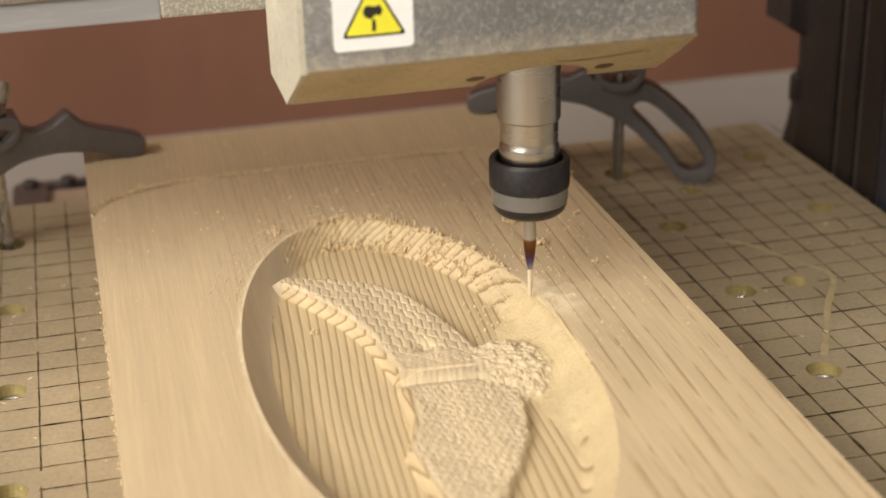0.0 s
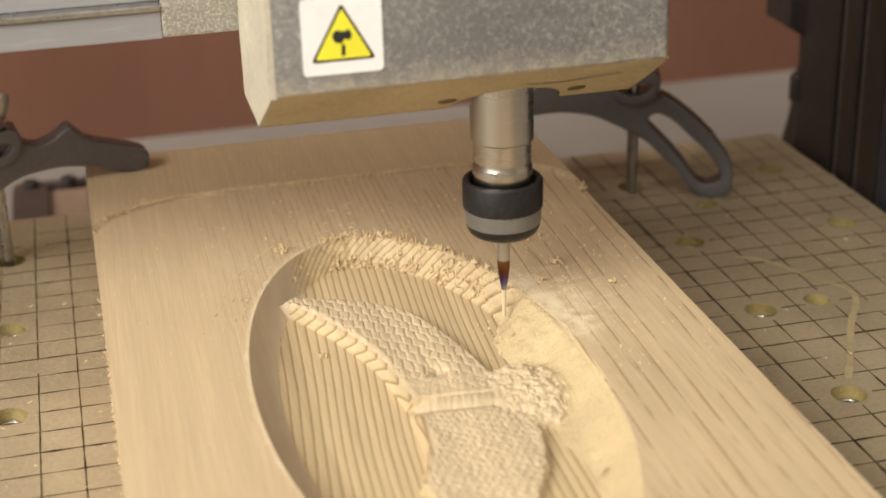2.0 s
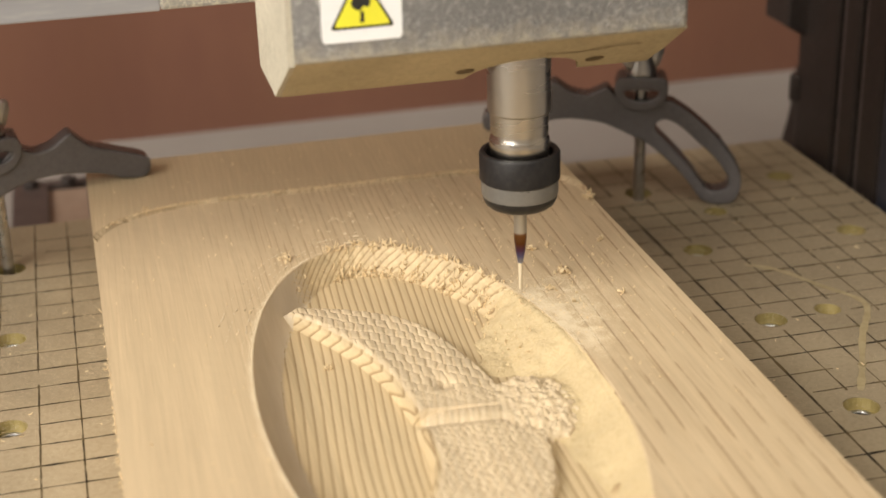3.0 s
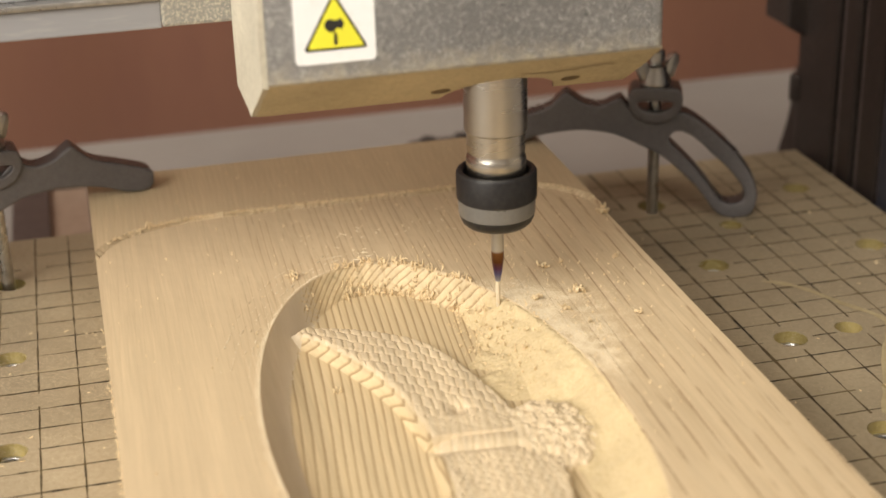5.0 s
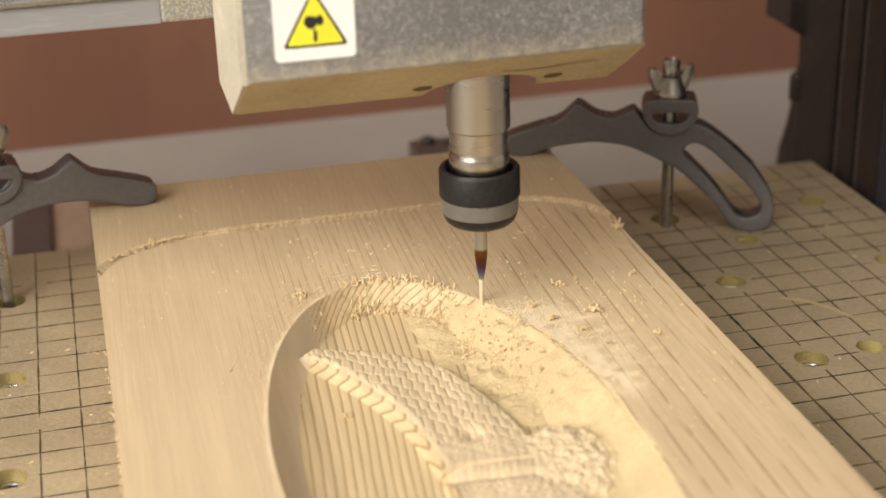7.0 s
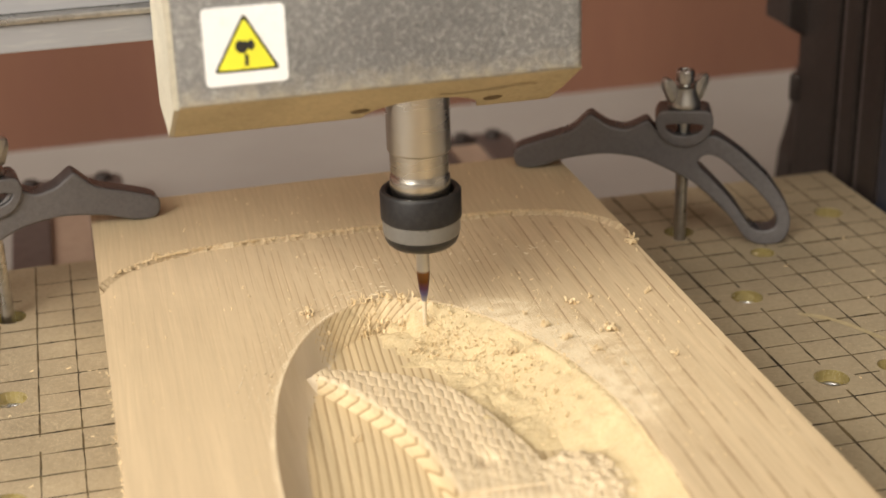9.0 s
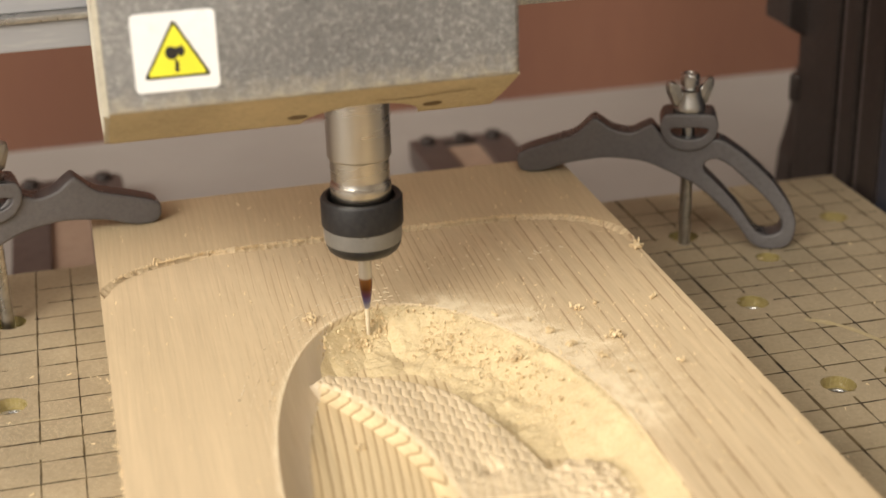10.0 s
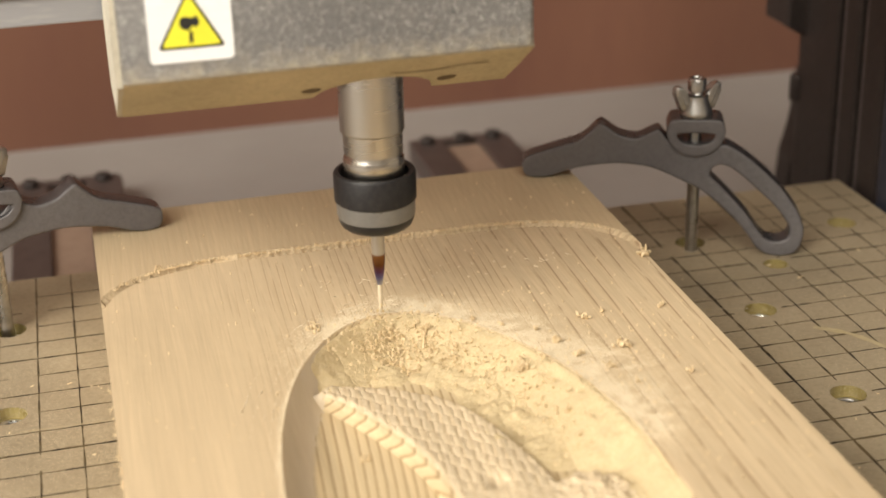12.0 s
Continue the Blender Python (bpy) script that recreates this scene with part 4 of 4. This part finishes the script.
def dust_streaks():
    """Broken arcs of dust left by earlier passes, round the rim."""
    rng = random.Random(6)
    bm = bmesh.new()
    for d in (-2.6, -4.4, -6.6, -9.2):
        ang = 84.0
        while ang < 158:
            step = rng.uniform(0.8, 2.6)
            if rng.random() < 0.62:
                x, y = rim_point(ang, d + rng.gauss(0, 0.1))
                x2, y2 = rim_point(ang + 1, d)
                shaving_into(bm, (x, y, TOP + 0.04), rng.uniform(0.5, 1.7), rng.uniform(0.12, 0.3), rng.uniform(-0.4, 0.4), math.atan2(y2 - y, x2 - x) + rng.gauss(0, 0.15), 0)
            ang += step
    for k in range(40):
        x, y = rng.uniform(72, 140), rng.gauss(42, 2.5)
        shaving_into(bm, (x, y, TOP + 0.04), rng.uniform(0.4, 1.3), 0.2, rng.uniform(-1, 1), rng.gauss(0, 0.4), 0)
    return tagged(part("dust_streaks", bm, DUST_PALE), "faint broken arcs of dust flakes on the board", "shavings", "", "stuff")


def burr_spots(rng):
    for k in range(120):
        yield 17.9 + rng.gauss(0, 0.3), rng.uniform(-75, 5), rng.choice((0.5, 2.5, rng.uniform(0.5, 20), 22.4))


def table_spots(rng):
    for k in range(90):
        x = rng.uniform(-60, 16) if k % 3 else rng.uniform(160, 250)
        yield x, rng.uniform(-60, 70), 0.05


CRUMBS = [(crumbs(a - (7 if a < 80 else 15), a + (7 if a < 80 else 15), 20, n, 70 + a + w, dark), w) for a, n, w, dark in ((20, 60, -9, False), (30, 110, 2, False), (41, 120, 4, False), (52, 130, 6, False), (63, 140, 7, False), (74, 150, 9, False), (86, 200, 9, False), (97, 180, 8.9, False), (36, 40, 3, True), (58, 50, 6, True), (84, 100, 9, True), (96, 110, 9.0, True), (108, 170, 9.0, False))]
LOOSE = [
    scattered("step_shavings", "row of fine shavings along the milled step", step_spots, (0.35, 1.1), 3, SHAVING),
    scattered("loose_shavings", "small pale shavings scattered on the board", top_spots, (0.3, 1.1), 5, SHAVING),
    dust_streaks(),
    scattered("edge_burrs", "fine burrs clinging to the edge of the board", burr_spots, (0.5, 1.4), 9, SHAVING),
    scattered("table_flakes", "pale wood flakes scattered on the table", table_spots, (0.4, 1.6), 8, SHAVING, (0.1, 0.8)),
]


def curl_tuft(x, y, z, count, size, seed):
    rng = random.Random(seed)
    bm = bmesh.new()
    for k in range(count):
        shaving_into(bm, (rng.gauss(0, size * 0.3), rng.gauss(0, size * 0.3), rng.uniform(0, size * 0.35)), rng.uniform(0.6, 1.3) * size, rng.uniform(0.15, 0.35) * size, rng.uniform(2, 6) * rng.choice((-1, 1)), rng.uniform(0, 6.3), rng.uniform(-1.2, 0.3))
    ob = tagged(part("wood_shaving", bm, SHAVING), "small curled tuft of pale wood shavings on the board", "shaving", "curled shavings")
    ob.matrix_basis = pose(x * MM, y * MM, z * MM)
    return ob


CURLS = [curl_tuft(x, y, on_board(x, y), n, s, i) for i, (x, y, n, s) in enumerate(((157.0, 36.5, 22, 2.2), (67.5, -31.0, 5, 1.6), (133.0, -11.0, 16, 2.4), (129.5, 6.2, 9, 2.2), (135.0, 7.8, 6, 1.6), (149.3, 6.2, 6, 1.5), (142.6, -26.6, 3, 2.2), (33.5, 64.3, 12, 1.3), (127.0, -20.0, 9, 1.7), (66.5, 19.0, 14, 1.9)))]


def powder_top(x, y):
    """Height of the powder once it lies."""
    d = float(inset(np.array([x]), np.array([y]))[0][0])
    z = float(ground_soft(np.array([x]), np.array([y]))[0])
    return z if d < 0 else z + max(1.5 * max(0.0, 1 - d / 26), (TOP - 0.5 - 0.46 * d - FLOOR) if d < 14 else 0)


THROWN = [(curl_tuft(x, y, powder_top(x, y) - 0.1, n, s, 60 + i), w) for i, (x, y, n, s, w) in enumerate(((120.0, -3.7, 12, 1.7, 4.0), (122.4, -11.8, 16, 1.8, 2.6), (119.3, -4.6, 9, 1.5, 4.4), (130.4, -28.0, 5, 1.4, 0.6), (109.5, -9.6, 20, 2.0, 6.0), (113.3, -12.0, 7, 1.6, 5.2), (113.5, -29.2, 8, 1.7, 3.2), (106.2, -7.0, 8, 1.4, 6.6), (98.0, 8.0, 9, 1.4, 8.4), (93.5, 16.0, 8, 1.3, 9.2), (104.0, 13.0, 8, 1.4, 8.8), (110.0, 8.5, 8, 1.4, 7.6), (117.0, 3.0, 7, 1.3, 6.4), (100.5, -18.0, 6, 1.3, 5.6), (88.0, 4.0, 7, 1.2, 9.4)))]


def rim_veil(a0, a1, spread, count, seed):
    """A thin veil of powder blown over the rim onto the planed top: fine crumbs, denser near the rim. Also draws the
    left rim's highlight.
    """
    rng = random.Random(seed)
    verts, faces = [], []
    for k in range(int(count * 1.9)):
        px, py = rim_point(rng.gauss((a0 + a1) / 2, (a1 - a0) / 3), -abs(rng.gauss(0, spread)) - 0.1)
        if rng.random() > 0.9 + 0.4 * float(soft_noise(px, py, 2.2, seed)):
            continue
        r, a, n = rng.uniform(0.04, 0.11), rng.uniform(0, 6.3), len(verts)
        verts.append((px * MM, py * MM, (TOP + 0.02 + r * 0.4) * MM))
        verts += [((px + r * math.cos(a + q)) * MM, (py + r * math.sin(a + q)) * MM, (TOP - 0.03) * MM) for q in (0, 1.6, 3.1, 4.7)]
        faces += [(n, n + 1 + i, n + 1 + (i + 1) % 4) for i in range(4)]
    me = bpy.data.meshes.new("dust_and_rim_highlight")
    me.from_pydata(verts, [], faces)
    me.materials.append(DUST_PALE)
    return tagged(new("dust_and_rim_highlight", me), "thin veil of pale powder blown over the planed wood, and the left rim's highlight laid in powder", "sawdust", "blown dust", "stuff")


def table_dust(x0, x1, y0, y1, count, seed):
    """Fine dust settled on the table, in uneven drifts, thicker towards the board."""
    rng = random.Random(seed)
    verts, faces = [], []
    while len(faces) < count * 4:
        px, py = rng.uniform(x0, x1), rng.uniform(y0, y1)
        drift = 0.45 + 0.4 * float(soft_noise(px, py, 9.0, seed)) + 0.2 * float(soft_noise(px, py, 2.5, seed + 3))
        if rng.random() > drift * (0.45 + 0.55 * math.sin(math.pi * (py - y0) / (y1 - y0))):
            continue
        r, a, n = rng.uniform(0.05, 0.14), rng.uniform(0, 6.3), len(verts)
        verts.append((px * MM, py * MM, (0.02 + r * 0.3) * MM))
        verts += [((px + r * math.cos(a + q)) * MM, (py + r * math.sin(a + q)) * MM, 0.00001) for q in (0, 1.6, 3.1, 4.7)]
        faces += [(n, n + 1 + i, n + 1 + (i + 1) % 4) for i in range(4)]
    me = bpy.data.meshes.new("table_dust")
    me.from_pydata(verts, [], faces)
    me.materials.append(DUST_TABLE)
    return tagged(new("table_dust", me), "fine pale dust settled on the gridded table", "sawdust", "dust on the table", "stuff")


LOOSE += [table_dust(-60, 17.5, -50, 85, 48000, 3), table_dust(160, 262, -60, 95, 14000, 4)]
# the last one, 120 to 235 degrees, is the rim's edge highlight made of pale grains
FILMS = [(rim_veil(8, 20, 4.5, 11000, 1), -9), (rim_veil(16, 32, 8.5, 20000, 2), 0.4), (rim_veil(30, 44, 7, 15000, 3), 3.4), (rim_veil(42, 58, 6, 13000, 4), 5.6), (rim_veil(56, 74, 5, 11000, 5), 8.0), (rim_veil(72, 92, 4.5, 11000, 6), 8.8), (rim_veil(92, 122, 4, 14000, 7), 9.1), (rim_veil(120, 235, 0.6, 9000, 8), -9)]


# ---------------------------------------------------------------- motion of the table, the beam and the head
# seconds and how far back the table stands
TABLE_ROWS = ((0, 62.8), (0.5, 59.8), (1, 56.1), (1.5, 52.9), (2, 49.7), (2.5, 46.6), (3, 43.4), (4, 37.5), (5, 31.5), (5.5, 28.5), (6, 25.5), (6.5, 22.6), (7, 19.6), (8, 14.1), (9, 8.7), (9.5, 6.2), (10, 5.1), (10.5, 4.1), (11, 2.9), (11.5, 1.7), (12, 0.0))
# seconds, where the spindle stands along the beam, and the height of the bit's tip
HEAD_ROWS = (
    (0, 120.9, 22.5), (0.1, 120.6, 21.5), (0.2, 116.4, 18.4), (0.3, 117.3, 18.9), (0.4, 120.7, 24.2),
    (0.5, 120.5, 22.8), (0.6, 120.1, 22.9), (0.7, 119.5, 21.1), (0.8, 116.4, 18.4), (0.9, 117.3, 19.2),
    (1, 119.9, 22.3), (1.1, 119.2, 21.1), (1.2, 115.9, 18.5), (1.3, 117.3, 19.2), (1.4, 119.3, 22.7),
    (1.5, 118.9, 20.9), (1.6, 115.4, 18.6), (1.7, 116.2, 18.7), (1.8, 118.6, 22.8), (1.9, 118.5, 21.7),
    (2, 114.2, 17.9), (2.1, 115.4, 18.8), (2.2, 118.1, 23.9), (2.3, 118, 22.1), (2.4, 113.1, 18.3),
    (2.5, 114.4, 18.2), (2.6, 117.9, 24.8), (2.7, 117.8, 22.6), (2.8, 112, 17.8), (2.9, 113, 18),
    (3, 118.5, 24.5), (3.1, 117.6, 24), (3.2, 117.3, 22.4), (3.3, 111.9, 18), (3.4, 112.4, 18.8),
    (3.5, 116.5, 23.6), (3.6, 114.4, 21.4), (3.7, 111.3, 18.1), (3.8, 111.8, 18.8), (3.9, 115.7, 23.6),
    (4, 113.7, 21.5), (4.1, 110.8, 18.1), (4.2, 111.2, 18.9), (4.3, 115, 23.6), (4.4, 113.1, 21.5),
    (4.5, 110.2, 18.2), (4.6, 110.7, 18.9), (4.7, 114.2, 23.6), (4.8, 113.1, 20.4), (4.9, 113.9, 21.7),
    (5, 112.7, 20.4), (5.1, 109.3, 18.1), (5.2, 109.8, 18.1), (5.3, 114.2, 24.6), (5.4, 113.1, 23.9),
    (5.5, 107.1, 17.6), (5.6, 106.4, 17.9), (5.7, 112.2, 22.1), (5.8, 111.9, 22.7), (5.9, 110.4, 19.6),
    (6, 109.2, 19), (6.1, 107.8, 18.6), (6.2, 108.3, 18.8), (6.3, 110.9, 24.2), (6.4, 110.6, 23.4),
    (6.5, 105, 17.8), (6.6, 104.7, 17.8), (6.7, 108.8, 20.9), (6.8, 108.8, 20.9), (6.9, 109.1, 21.7),
    (7, 108.5, 21.5), (7.1, 101.9, 17.9), (7.2, 101.6, 17.9), (7.3, 102, 18.4), (7.4, 107, 21.6),
    (7.5, 104.2, 20.1), (7.6, 100.4, 18), (7.7, 100.8, 18.4), (7.8, 105.2, 21.2), (7.9, 102.7, 19.9),
    (8, 99.2, 18), (8.1, 99.6, 18.4), (8.2, 103.3, 20.8), (8.3, 101.1, 19.7), (8.4, 98.1, 18.1),
    (8.5, 98.4, 18.5), (8.6, 101.5, 20.5), (8.7, 99.6, 19.5), (8.8, 97.6, 18.1), (8.9, 99.2, 19),
    (9, 94, 17.7), (9.1, 96.9, 18.7), (9.2, 92.5, 18.1), (9.3, 97.2, 18.9), (9.4, 93.8, 18),
    (9.5, 98.9, 21), (9.6, 99.5, 21.6), (9.7, 76.2, 19.2), (9.8, 92.8, 17.8), (9.9, 89.6, 18.5),
    (10, 79.8, 17.8), (10.1, 98.7, 24.4), (10.2, 72.4, 24.1), (10.3, 93.2, 18.9), (10.4, 78.6, 18.9),
    (10.5, 85.3, 17.9), (10.6, 85.6, 18.4), (10.7, 79.4, 19.1), (10.8, 89.9, 18.7), (10.9, 77.6, 20.6),
    (11, 91.1, 19), (11.1, 77.4, 21.1), (11.2, 94.9, 24.3), (11.3, 81, 19.9), (11.4, 91.8, 20.3),
    (11.5, 87.9, 19.4), (11.6, 83, 20.3), (11.7, 91.9, 24.1), (11.8, 82.6, 21.4), (11.9, 81, 24.4),
    (12, 83.2, 23.6),
)


def table_at(t):
    for (ta, ya), (tb, yb) in zip(TABLE_ROWS, TABLE_ROWS[1:]):
        if t <= tb:
            return ya + (yb - ya) * (t - ta) / (tb - ta)
    return TABLE_ROWS[-1][1]


def motions():
    for ob in (TABLE, BOARD, CLAMP_RIGHT, CLAMP_LEFT, *LOOSE, *CURLS):
        at = ob.matrix_basis.copy()
        walk(ob, [(t, Matrix.Translation((0, y * MM, 0)) @ at) for t, y in TABLE_ROWS])
    # powder comes up where the bit has cut, and the torn fibre there goes under it
    for ob, when, rise in [(p, w, 6) for p, w in PATCHES + FILMS + CRUMBS + THROWN] + [(p, w, -5) for p, w in TORN]:
        rows, at = [], ob.matrix_basis.copy()
        for i in range(25):
            t = i * 0.5
            up = min(max((t - when) / 1.5, 0), 1)
            rows.append((t, pose(0, table_at(t) * MM, (up - 1) * rise * MM if rise > 0 else up * rise * MM) @ at))
        walk(ob, rows)
    walk(HEAD, [(t, pose(x * MM, 0.022, z * MM)) for t, x, z in HEAD_ROWS])
    walk(BEAM, [(t, pose(0, 0.049, z * MM)) for t, x, z in HEAD_ROWS])


motions()
